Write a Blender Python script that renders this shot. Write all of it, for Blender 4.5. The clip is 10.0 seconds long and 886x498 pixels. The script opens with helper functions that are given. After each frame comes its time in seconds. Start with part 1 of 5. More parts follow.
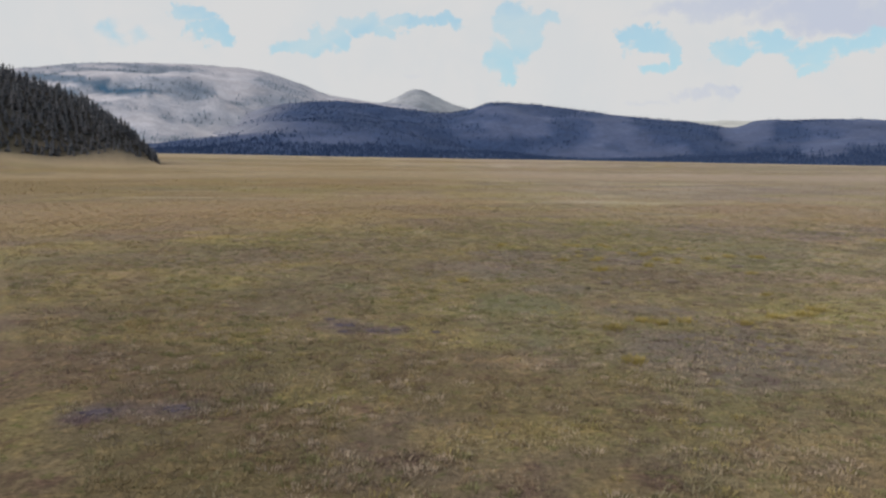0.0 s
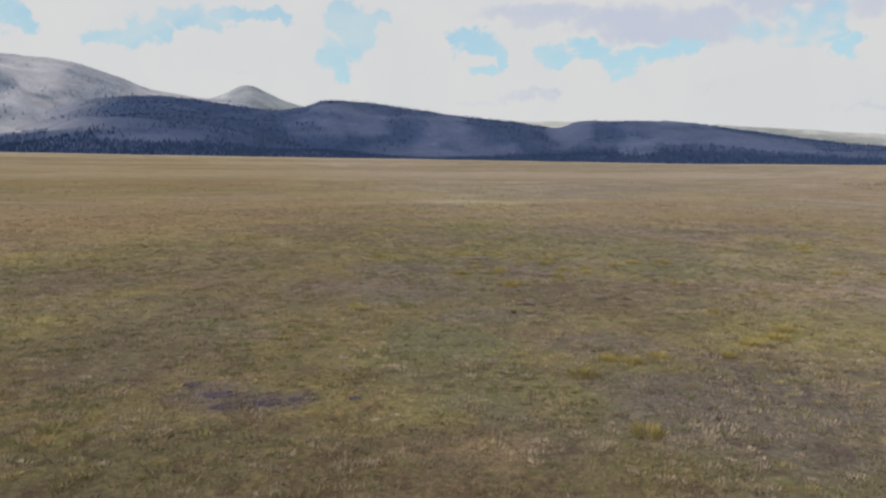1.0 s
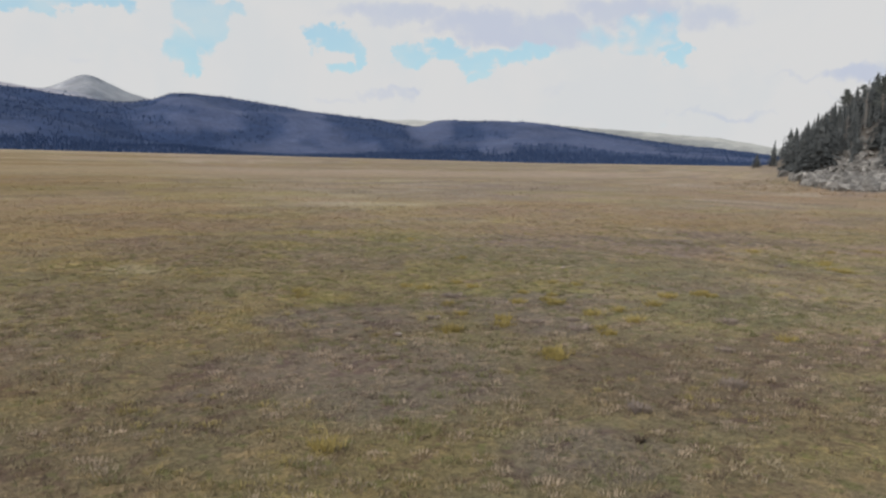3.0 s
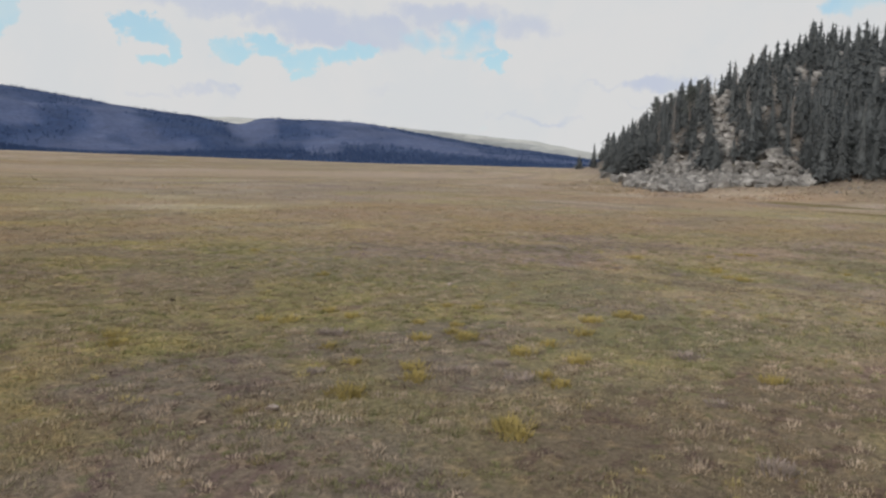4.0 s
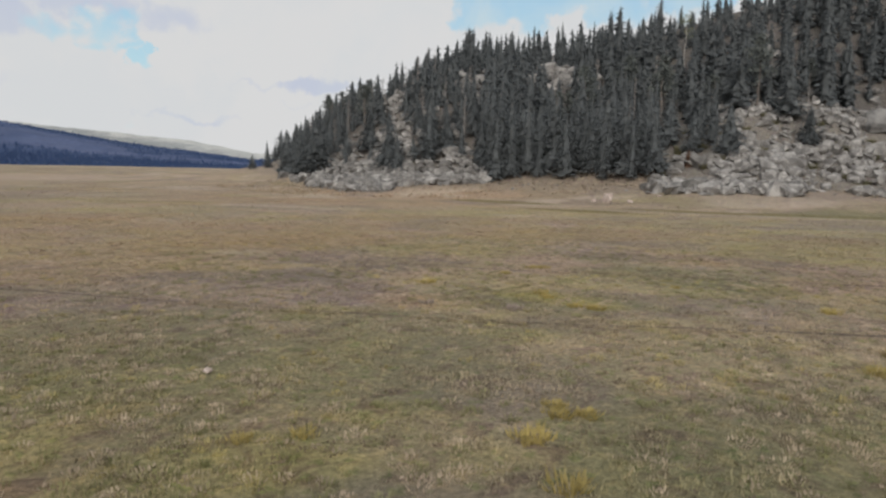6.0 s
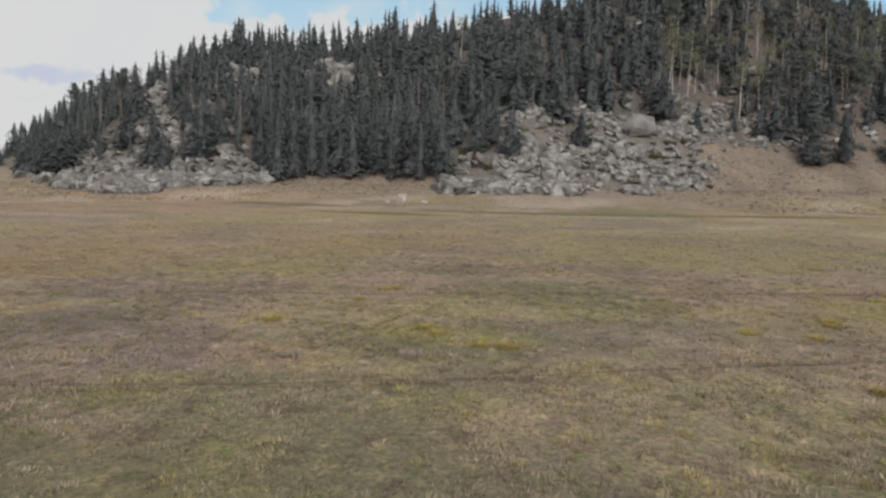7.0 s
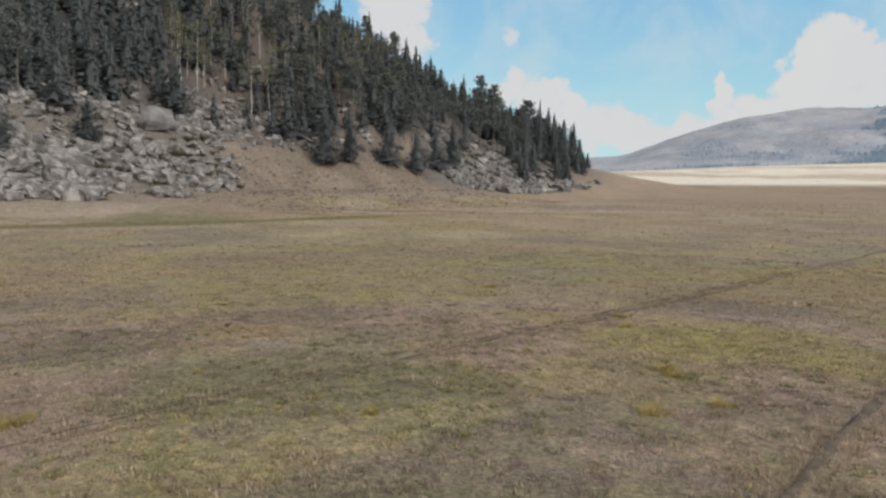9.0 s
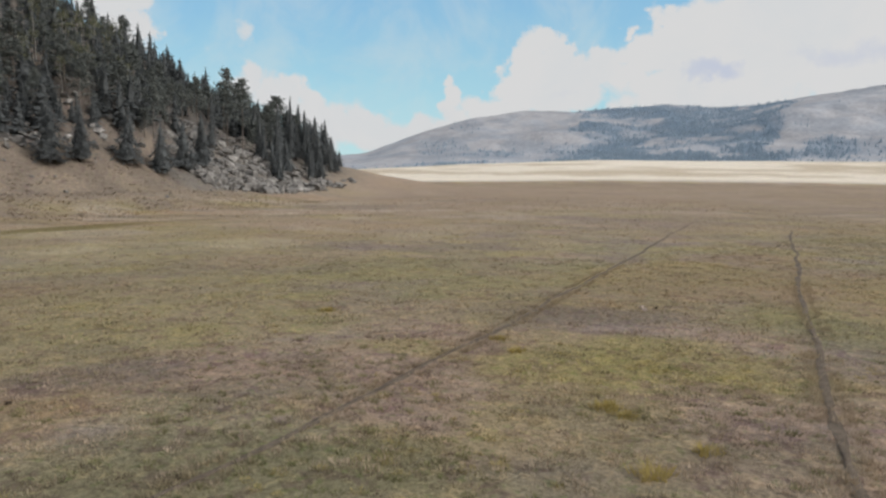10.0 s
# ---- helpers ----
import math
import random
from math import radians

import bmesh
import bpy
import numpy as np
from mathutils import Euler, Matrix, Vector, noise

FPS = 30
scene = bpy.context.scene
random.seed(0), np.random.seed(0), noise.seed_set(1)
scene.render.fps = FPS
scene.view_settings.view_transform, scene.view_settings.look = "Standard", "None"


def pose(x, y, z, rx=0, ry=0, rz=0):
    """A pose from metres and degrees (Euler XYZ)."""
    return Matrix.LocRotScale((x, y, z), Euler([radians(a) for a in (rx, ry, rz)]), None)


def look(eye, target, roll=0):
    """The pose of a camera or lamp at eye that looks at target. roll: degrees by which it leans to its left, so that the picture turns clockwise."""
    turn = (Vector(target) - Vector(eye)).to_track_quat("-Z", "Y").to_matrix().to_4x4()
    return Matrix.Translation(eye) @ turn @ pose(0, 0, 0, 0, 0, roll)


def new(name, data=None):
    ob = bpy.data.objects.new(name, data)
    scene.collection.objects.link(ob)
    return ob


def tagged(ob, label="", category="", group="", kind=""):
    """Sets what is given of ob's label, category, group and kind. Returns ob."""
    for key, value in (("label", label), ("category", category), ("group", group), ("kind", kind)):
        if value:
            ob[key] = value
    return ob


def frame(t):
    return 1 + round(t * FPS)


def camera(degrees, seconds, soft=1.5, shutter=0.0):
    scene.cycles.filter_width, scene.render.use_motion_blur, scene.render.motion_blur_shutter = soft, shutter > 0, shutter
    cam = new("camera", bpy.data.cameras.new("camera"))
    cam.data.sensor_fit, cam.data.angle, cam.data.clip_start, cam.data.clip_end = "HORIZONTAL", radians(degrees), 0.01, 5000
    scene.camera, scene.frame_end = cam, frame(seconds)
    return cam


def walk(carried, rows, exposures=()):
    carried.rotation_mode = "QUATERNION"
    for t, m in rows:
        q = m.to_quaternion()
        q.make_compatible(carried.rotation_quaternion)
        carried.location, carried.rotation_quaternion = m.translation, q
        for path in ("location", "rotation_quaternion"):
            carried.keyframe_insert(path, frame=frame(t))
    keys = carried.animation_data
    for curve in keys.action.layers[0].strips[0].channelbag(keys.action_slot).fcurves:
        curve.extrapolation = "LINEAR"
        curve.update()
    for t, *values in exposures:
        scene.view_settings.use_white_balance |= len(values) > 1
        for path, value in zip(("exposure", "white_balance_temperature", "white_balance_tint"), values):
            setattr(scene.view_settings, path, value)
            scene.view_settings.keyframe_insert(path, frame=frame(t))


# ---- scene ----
cam = camera(62.9, 10.0, soft=2.5)
PATH = [
    (0, (0.754, 2.065, 4.859), (0.756, 4.051, 4.626), 0.4),
    (0.5, (-0.109, 5.092, 4.845), (0.125, 7.064, 4.613), 0.4),
    (1, (-0.87, 8.216, 4.813), (-0.428, 10.152, 4.579), 0.3),
    (1.5, (-1.495, 11.351, 4.755), (-1.007, 13.276, 4.52), 0.6),
    (2, (-1.741, 14.686, 4.733), (-1.145, 16.581, 4.499), 0.6),
    (3.3, (-0.881, 22.805, 4.49), (0.023, 24.573, 4.257), 0.9),
    (3.5, (-0.649, 23.996, 4.453), (0.341, 25.719, 4.223), 1.0),
    (4, (0.071, 26.879, 4.387), (1.281, 28.455, 4.16), 1.3),
    (4.5, (1.043, 29.653, 4.346), (2.451, 31.057, 4.123), 1.3),
    (5, (2.263, 32.311, 4.243), (3.843, 33.518, 4.027), 1.3),
    (6.3, (6.745, 38.489, 4.156), (8.599, 39.21, 3.949), 0.8),
    (6.5, (7.553, 39.453, 4.18), (9.455, 40.037, 3.975), 0.8),
    (7, (9.854, 41.734, 4.288), (11.824, 42.017, 4.085), 0.9),
    (7.5, (12.348, 43.674, 4.352), (14.337, 43.638, 4.149), 0.9),
    (8, (15.015, 45.299, 4.437), (16.967, 44.914, 4.238), 0.8),
    (8.5, (17.758, 46.52, 4.59), (19.614, 45.799, 4.395), 0.9),
    (9, (20.616, 47.313, 4.741), (22.317, 46.278, 4.548), 0.8),
    (9.5, (23.422, 47.675, 4.908), (24.917, 46.36, 4.716), 0.5),
    (10, (26.105, 47.603, 5.031), (27.348, 46.048, 4.838), 0.3),
]
walk(cam, [(t, look(eye, target, roll)) for t, eye, target, roll in PATH])

# ---------------------------------------------------------------- light
SUN_AZ, SUN_EL = 248.0, 34.0          # degrees, clockwise from +y / above the horizon


def aim(az, el):
    """Unit vector towards an azimuth (clockwise from +y) and elevation."""
    a, e = radians(az), radians(el)
    return Vector((math.sin(a) * math.cos(e), math.cos(a) * math.cos(e), math.sin(e)))


sun = new("sun", bpy.data.lights.new("sun", "SUN"))
sun.data.energy, sun.data.angle, sun.data.color = 2.7, radians(32), (1.0, 0.95, 0.88)
sun.matrix_world = look(aim(SUN_AZ, SUN_EL) * 300, (0, 0, 0))


class Nodes:
    """Short hand for building a node tree."""

    def __init__(self, tree):
        self.tree = tree
        tree.nodes.clear()

    def add(self, kind, **values):
        n = self.tree.nodes.new(kind)
        for key, value in values.items():
            setattr(n, key, value)
        return n

    def link(self, a, b):
        self.tree.links.new(a, b)

    def put(self, value, socket):
        if hasattr(value, "is_output"):
            self.link(value, socket)
        else:
            socket.default_value = value

    def math(self, op, a, b=0.0, c=0.0, clamp=False):
        n = self.add("ShaderNodeMath", operation=op, use_clamp=clamp)
        for s, v in zip(n.inputs, (a, b, c)):
            self.put(v, s)
        return n.outputs[0]

    def noise(self, vector, scale, detail=4.0, rough=0.55, distortion=0.0):
        n = self.add("ShaderNodeTexNoise")
        self.put(vector, n.inputs["Vector"])
        n.inputs["Scale"].default_value, n.inputs["Detail"].default_value = scale, detail
        n.inputs["Roughness"].default_value, n.inputs["Distortion"].default_value = rough, distortion
        return n.outputs[0]

    def span(self, value, a, b, c=0.0, d=1.0, smooth=True):
        n = self.add("ShaderNodeMapRange", interpolation_type="SMOOTHSTEP" if smooth else "LINEAR")
        for s, v in zip(n.inputs, (value, a, b, c, d)):
            self.put(v, s)
        return n.outputs[0]

    def mix(self, f, a, b, blend="MIX"):
        n = self.add("ShaderNodeMix", data_type="RGBA", blend_type=blend)
        for s, v in zip((n.inputs[0], n.inputs[6], n.inputs[7]), (f, a, b)):
            self.put((*v, 1) if isinstance(v, tuple) and len(v) == 3 else v, s)
        return n.outputs[2]


# Sky: blue behind a broken deck of cumulus. Gaps, clouds and grey undersides are (azimuth, elevation, half width, half height, weight).
GAPS_WEST = [(-18.8, 10.7, 1.2, 0.77, 1), (-17.4, 9.6, 1.3, 0.78, 1), (-16.4, 8.7, 1, 0.56, 0.9), (-22.7, 8.9, 1.9, 0.99, 0.45), (-12.2, 8.3, 1.2, 0.41, 0.8), (-10.2, 8.6, 1.8, 0.65, 1),
             (-8.4, 9.3, 1.2, 1.06, 1), (-6.3, 10.5, 2.1, 0.73, 0.95), (-4.1, 9.8, 0.9, 0.57, 1), (-3.1, 10.7, 1.8, 0.56, 1), (-0, 10.6, 1.4, 0.44, 0.9), (5.2, 11.1, 1.3, 1.36, 1),
             (6.5, 9.8, 1.3, 1.62, 1), (7.9, 10.8, 1.3, 0.56, 0.9)]
GAPS_MIDDLE = [(4.6, 8, 1.4, 1.08, 0.95), (4.7, 6.9, 0.6, 0.59, 0.9), (3.4, 7.5, 1.1, 0.38, 0.6), (14.3, 9.7, 0.9, 0.56, 0.9), (15.7, 9.1, 1.6, 0.79, 0.95), (17.1, 8.1, 0.6, 1.04, 0.9),
               (15.6, 7, 1.3, 0.45, 0.8), (20.2, 8.3, 0.7, 0.71, 0.95), (21.4, 8.1, 1.3, 0.7, 1), (23.8, 8.4, 1.6, 0.76, 1), (26.2, 7.7, 1.4, 0.83, 1), (27, 6.8, 0.7, 0.68, 1),
               (27.9, 7.7, 1.3, 0.74, 0.95), (29.5, 8.2, 1.2, 0.65, 0.9)]
GAPS_EAST = [(30.3, 8.6, 1.6, 0.83, 0.9), (35.9, 9.6, 2.2, 1.06, 0.5), (38.9, 9.9, 1.9, 1.61, 0.62), (41.2, 7.6, 1.2, 0.74, 0.95), (39.4, 8.5, 2.5, 0.41, 0.6), (41.9, 8.3, 0.8, 0.32, 0.7),
             (42.1, 8.4, 0.5, 0.5, 0.9), (66.4, 12.5, 2.5, 1.74, 1), (69.9, 12.4, 3.9, 1.59, 1), (76, 12.7, 3.8, 1.67, 1), (81.9, 13.5, 4.6, 1.79, 1), (86.9, 13.7, 3.6, 1.53, 1),
             (69, 15.4, 6.5, 2.29, 0.9), (77.6, 16.2, 8.4, 2.63, 0.9)]
CLOUDS_EAST = [(73, 11.3, 1.3, 1.05, 1), (118.2, 10.8, 1.8, 1.57, 1.1), (117, 12.5, 2.6, 2.18, 1.1), (126.2, 10.6, 1.0, 0.8, 0.52), (127, 7, 1.7, 1.23, 0.9), (128.7, 6.4, 1.7, 1.74, 1.1),
               (130.9, 5.2, 2.3, 1.36, 1.1), (134.1, 4, 3.1, 1.8, 1.1), (137.6, 3.1, 2.7, 1.56, 1.1), (141.6, 7.2, 0.7, 0.68, 0.8), (142, 6, 1.3, 0.94, 1), (144.7, 4.9, 3.5, 1.55, 1.1),
               (148.1, 9.1, 2, 1.81, 1.1), (150.2, 9.8, 1.5, 1.3, 1.1), (147.7, 7.2, 2.4, 2.1, 1.1), (151.1, 7.2, 3.8, 2.08, 1.2)]
CLOUDS_SOUTH = [(153.6, 8.2, 2.9, 1.64, 1.2), (154.8, 11.1, 0.7, 0.55, 0.8), (156.9, 9.3, 2.4, 1.6, 1.1), (157.3, 11.1, 1, 1.33, 1), (158.4, 11.4, 1.2, 1.24, 1.1), (160.5, 10.1, 4.1, 2.7, 1.2),
                (166.4, 9.7, 6.8, 4.07, 1.3), (171.9, 9.7, 6, 5.24, 1.3), (161, 6.5, 7.4, 2, 1.2), (140.3, 4, 2.6, 0.87, 0.9), (190, 9, 12, 7, 1)]
GREYS_WEST = [(19.2, 5.2, 2.3, 0.4, 0.6), (21.2, 5.4, 0.7, 0.31, 0.7), (-2.6, 6.7, 1.6, 0.33, 0.35), (27.8, 9.7, 3.6, 0.94, 1), (19.3, 11.1, 4.5, 0.69, 0.7), (26.8, 10.5, 4.8, 1.22, 1),
              (32, 9.9, 4.3, 1.3, 1), (37.2, 11.4, 3.8, 0.88, 0.9), (20.8, 11.2, 3.8, 0.72, 0.8), (19.9, 5.3, 1.7, 0.29, 0.6), (15.5, 4.8, 1.9, 0.25, 0.4), (33, 5.7, 1.9, 0.51, 0.35)]
GREYS_EAST = [(54.4, 6.4, 3, 0.6, 1), (49, 6.3, 2.7, 0.19, 0.45), (42.8, 10.6, 3.0, 0.9, 0.7), (44.7, 3.8, 3.2, 0.31, 0.7), (52.4, 4.8, 1.2, 0.16, 0.3), (43.4, 5.3, 0.7, 0.11, 0.3),
              (161.1, 8.1, 2, 0.8, 0.85), (169.3, 8.6, 3, 0.81, 0.55), (150.1, 6.6, 1.7, 0.42, 0.3)]

world = bpy.data.worlds.new("sky")
scene.world = world
world.use_nodes = True
W = Nodes(world.node_tree)
sky = W.add("ShaderNodeTexSky", sky_type="NISHITA", sun_disc=False, sun_elevation=radians(SUN_EL), sun_rotation=radians(SUN_AZ), altitude=2600.0, air_density=1.0, dust_density=0.6)
way = W.add("ShaderNodeTexCoord").outputs["Generated"]
xyz = W.add("ShaderNodeSeparateXYZ")
W.link(way, xyz.inputs[0])
wob = W.add("ShaderNodeTexNoise", noise_dimensions="3D")
W.link(way, wob.inputs["Vector"])
wob.inputs["Scale"].default_value, wob.inputs["Detail"].default_value, wob.inputs["Roughness"].default_value = 24.0, 5.0, 0.6
wob2 = W.add("ShaderNodeSeparateColor")
W.link(wob.outputs["Color"], wob2.inputs[0])
az = W.math("MULTIPLY", W.math("ARCTAN2", xyz.outputs[0], xyz.outputs[1]), 180 / math.pi)
az = W.math("ADD", az, W.math("MULTIPLY", W.math("SUBTRACT", wob2.outputs[0], 0.5), 6.5))
el = W.math("MULTIPLY", W.math("ARCSINE", xyz.outputs[2]), 180 / math.pi)
el = W.math("ADD", el, W.math("MULTIPLY", W.math("SUBTRACT", wob2.outputs[1], 0.5), 3.4))


def blobs(rows):
    total = None
    for a, e, w, h, k in rows:
        dx = W.math("DIVIDE", W.math("SUBTRACT", az, a), w * 1.35)
        dy = W.math("DIVIDE", W.math("SUBTRACT", el, e), h * 1.35)
        r = W.math("SUBTRACT", 1.0, W.math("ADD", W.math("MULTIPLY", dx, dx), W.math("MULTIPLY", dy, dy)), clamp=True)
        r = W.math("MULTIPLY", r, k)
        total = r if total is None else W.math("MAXIMUM", total, r)
    return total


fine = W.noise(way, 34.0, 6.0, 0.6)
wisp = W.noise(way, 9.0, 5.0, 0.6, 0.4)
broad = W.noise(way, 3.2, 5.0, 0.55)
cell = W.add("ShaderNodeTexVoronoi", feature="SMOOTH_F1")                    # round lobes along the clouds' edges
W.link(way, cell.inputs["Vector"])
cell.inputs["Scale"].default_value, cell.inputs["Smoothness"].default_value = 42.0, 0.25
lobes = W.math("SUBTRACT", 0.45, cell.outputs["Distance"])
deck = W.span(az, 84.0, 98.0, 1.0, 0.0)                                   # overcast half of the sky, towards the sun
deck = W.math("MULTIPLY", deck, W.span(el, 16.0, 50.0, 1.0, 0.72))
gaps = W.math("MAXIMUM", blobs(GAPS_WEST), W.math("MAXIMUM", blobs(GAPS_MIDDLE), blobs(GAPS_EAST)))
cover = W.math("SUBTRACT", deck, W.math("MULTIPLY", gaps, 1.05))
cover = W.math("MAXIMUM", cover, W.math("MAXIMUM", blobs(CLOUDS_EAST), blobs(CLOUDS_SOUTH)))
high = W.math("MULTIPLY", W.span(el, 15.0, 35.0), W.span(broad, 0.42, 0.6))
cover = W.math("MAXIMUM", cover, high)
cover = W.math("ADD", cover, W.math("MULTIPLY", W.math("SUBTRACT", fine, 0.5), 0.62))
cover = W.math("ADD", cover, W.math("MULTIPLY", lobes, 0.55))
cover = W.span(cover, 0.20, 0.74)
clear = W.mix(W.span(el, 3.0, 17.0), (0.40, 0.66, 0.74), (0.235, 0.495, 0.755))
air = W.mix(1.0, sky.outputs[0], (0.150, 0.165, 0.140), "MULTIPLY")
blue = W.mix(W.span(el, 10.0, 40.0, 0.15, 1.0), clear, air)               # paler towards the horizon
veil = W.math("ADD", W.span(wisp, 0.42, 0.70, 0.0, 0.4), W.math("MULTIPLY", deck, 0.32))
blue = W.mix(veil, blue, (0.60, 0.68, 0.70))                                # thin veils in the gaps
shade = W.math("ADD", W.math("MAXIMUM", blobs(GREYS_WEST), blobs(GREYS_EAST)), W.math("MULTIPLY", W.math("SUBTRACT", fine, 0.5), 0.4))
white = W.mix(W.span(shade, 0.12, 0.9), (0.678, 0.680, 0.683), (0.535, 0.575, 0.68))
white = W.mix(W.math("MULTIPLY", W.span(wisp, 0.42, 0.64), 0.34), white, (0.605, 0.645, 0.675))
bg = W.add("ShaderNodeBackground")
W.link(W.mix(cover, blue, white), bg.inputs[0])
bg.inputs[1].default_value = 1.0
W.link(bg.outputs[0], W.add("ShaderNodeOutputWorld").inputs[0])

# ---------------------------------------------------------------- smooth random fields on the plan
TABLE = np.random.RandomState(7).rand(256, 256)


def field(x, y, size, seed=0, octaves=3, gain=0.5):
    """Smooth noise of about 0..1 with features of that size in metres."""
    x, y = np.asarray(x, float), np.asarray(y, float)
    out, amp, norm = np.zeros(np.broadcast(x, y).shape), 1.0, 0.0
    for k in range(octaves):
        u, v = x / size * 2 ** k + 17.3 * seed + 5.1 * k, y / size * 2 ** k + 9.7 * seed + 3.3 * k
        i, j = np.floor(u).astype(int), np.floor(v).astype(int)
        fu, fv = u - i, v - j
        fu, fv = fu * fu * (3 - 2 * fu), fv * fv * (3 - 2 * fv)
        a, b = TABLE[i % 256, j % 256], TABLE[(i + 1) % 256, j % 256]
        c, d = TABLE[i % 256, (j + 1) % 256], TABLE[(i + 1) % 256, (j + 1) % 256]
        out += amp * ((a * (1 - fu) + b * fu) * (1 - fv) + (c * (1 - fu) + d * fu) * fv)
        norm += amp
        amp *= gain
    return out / norm


def step(a, b, x):
    t = np.clip((np.asarray(x, float) - a) / (b - a), 0, 1)
    return t * t * (3 - 2 * t)


def outline_distance(px, py, poly):
    """Signed distance to a closed outline, positive inside."""
    px, py = np.asarray(px, float), np.asarray(py, float)
    best, inside = np.full(px.shape, 1e9), np.zeros(px.shape, bool)
    for (ax, ay), (bx, by) in zip(poly, poly[1:] + poly[:1]):
        dx, dy = bx - ax, by - ay
        t = np.clip(((px - ax) * dx + (py - ay) * dy) / (dx * dx + dy * dy), 0, 1)
        best = np.minimum(best, np.hypot(px - ax - t * dx, py - ay - t * dy))
        if dy:
            inside ^= ((ay > py) != (by > py)) & (px < ax + (py - ay) * dx / dy)
    return np.where(inside, best, -best)


# Foot of the rocky knoll and of the wooded spur, as plan outlines.
KNOLL = [(179, 184), (165, 164), (147, 141), (132, 114), (131, 92), (127, 68), (119, 48), (121, 37), (131, 18), (145, 0), (150, -20), (160, -45), (174, -62), (192, -94), (216, -134),
         (248, -152), (305, -115), (335, -20), (310, 80), (260, 150), (215, 178)]
SPUR = [(-183, 474), (-200, 455), (-232, 446), (-262, 428), (-330, 380), (-430, 380), (-470, 520), (-380, 620), (-270, 600), (-205, 520)]
CX, CY = 8.0, 30.0                     # middle of the meadow
RIM_AZ = [-180, -150, -110, -60, -40, -20, 9, 31, 48, 70, 110, 130, 142, 152, 175, 180]
RIM_Z = [34, 26, 20, 20, 19, 17, 12, 6.5, 5.5, 6, 8, 18, 33, 42, 36, 34]


def lie(x, y):
    """Height of the ground."""
    x, y = np.asarray(x, float), np.asarray(y, float)
    dx, dy = x - CX, y - CY
    r, a = np.hypot(dx, dy), np.degrees(np.arctan2(dx, dy))
    rim = np.interp(a, RIM_AZ, RIM_Z)
    late = step(100, 135, a) + step(-170, -180, a)
    z = rim * ((1 - late) * step(300, 1150, r) + late * step(480, 1450, r))
    z = z + (field(x, y, 60, 3) - 0.5) * 1.2 * step(70, 200, r)
    k = outline_distance(x, y, KNOLL)
    hill = 46 * (1 - np.exp(-np.maximum(k, 0) / 80)) + 2.6 * step(-26, 2, k) ** 1.5
    hill = hill + 25 * step(16, 85, k) * np.exp(-((y + 8) / 62) ** 2) + 4 * step(20, 60, k)
    hill = hill + 8 * np.exp(-((x - 242) / 45) ** 2 - ((y + 152) / 40) ** 2) + 2.8 * np.exp(-((x - 174) / 35) ** 2 - ((y - 182) / 30) ** 2)
    q = np.degrees(np.arctan2(x - 12.3, y - 43.7))
    hill = hill + 7.5 * step(4, 22, k) * step(73, 62, q) * step(46, 54, q) + 5.5 * step(8, 30, k) * step(106, 113, q) * step(123, 118, q)
    crag = (field(x, y, 17, 5, 4) - 0.5) * 7.0 * step(2, 22, k) + (field(x, y, 4.5, 8, 2) - 0.5) * 1.6 * step(-1, 4, k)
    s = outline_distance(x, y, SPUR)
    spur = 94 * (1 - np.exp(-np.maximum(s, 0) / 95)) + 4 * step(2, 20, s) + 1.5 * step(-60, 0, s)
    spur = spur + 10 * np.exp(-((x + 296) / 48) ** 2 - ((y - 408) / 40) ** 2)
    return z + hill + crag + spur + (field(x, y, 25, 6, 3) - 0.5) * 6 * step(5, 30, s)


def sheet(name, verts, faces, material, parent=None, smooth=True, colours=None):
    """A mesh object from arrays of corners and of faces with one number of corners."""
    verts, faces = np.asarray(verts, np.float32), np.asarray(faces, np.int32)
    me = bpy.data.meshes.new(name)
    me.vertices.add(len(verts))
    me.vertices.foreach_set("co", verts.ravel())
    n = faces.shape[1]
    me.loops.add(faces.size)
    me.loops.foreach_set("vertex_index", faces.ravel())
    me.polygons.add(len(faces))
    me.polygons.foreach_set("loop_start", np.arange(0, faces.size, n, dtype=np.int32))
    me.polygons.foreach_set("use_smooth", np.full(len(faces), smooth))
    if colours is not None:
        at = me.color_attributes.new("tone", "FLOAT_COLOR", "POINT")
        at.data.foreach_set("color", np.hstack([colours, np.ones((len(colours), 1))]).astype(np.float32).ravel())
    me.update(calc_edges=True)
    me.validate()
    me.materials.append(material)
    ob = new(name, me)
    ob.parent = parent
    return ob


def grid_faces(rows, cols, close=False):
    i, j = np.meshgrid(np.arange(rows - 1), np.arange(cols if close else cols - 1), indexing="ij")
    k = (j + 1) % cols
    return np.stack([i * cols + j, i * cols + k, (i + 1) * cols + k, (i + 1) * cols + j], -1).reshape(-1, 4)


# ---------------------------------------------------------------- materials
def material(name, rough=0.9):
    m = bpy.data.materials.new(name)
    m.use_nodes = True
    n = Nodes(m.node_tree)
    b = n.add("ShaderNodeBsdfPrincipled")
    b.inputs["Roughness"].default_value = rough
    b.inputs["Specular IOR Level"].default_value = 0.15
    n.link(b.outputs[0], n.add("ShaderNodeOutputMaterial").inputs[0])
    return m, n, b


def bump(n, b, height, strength, distance):
    k = n.add("ShaderNodeBump")
    k.inputs["Strength"].default_value, k.inputs["Distance"].default_value = strength, distance
    n.link(height, k.inputs["Height"])
    n.link(k.outputs[0], b.inputs["Normal"])


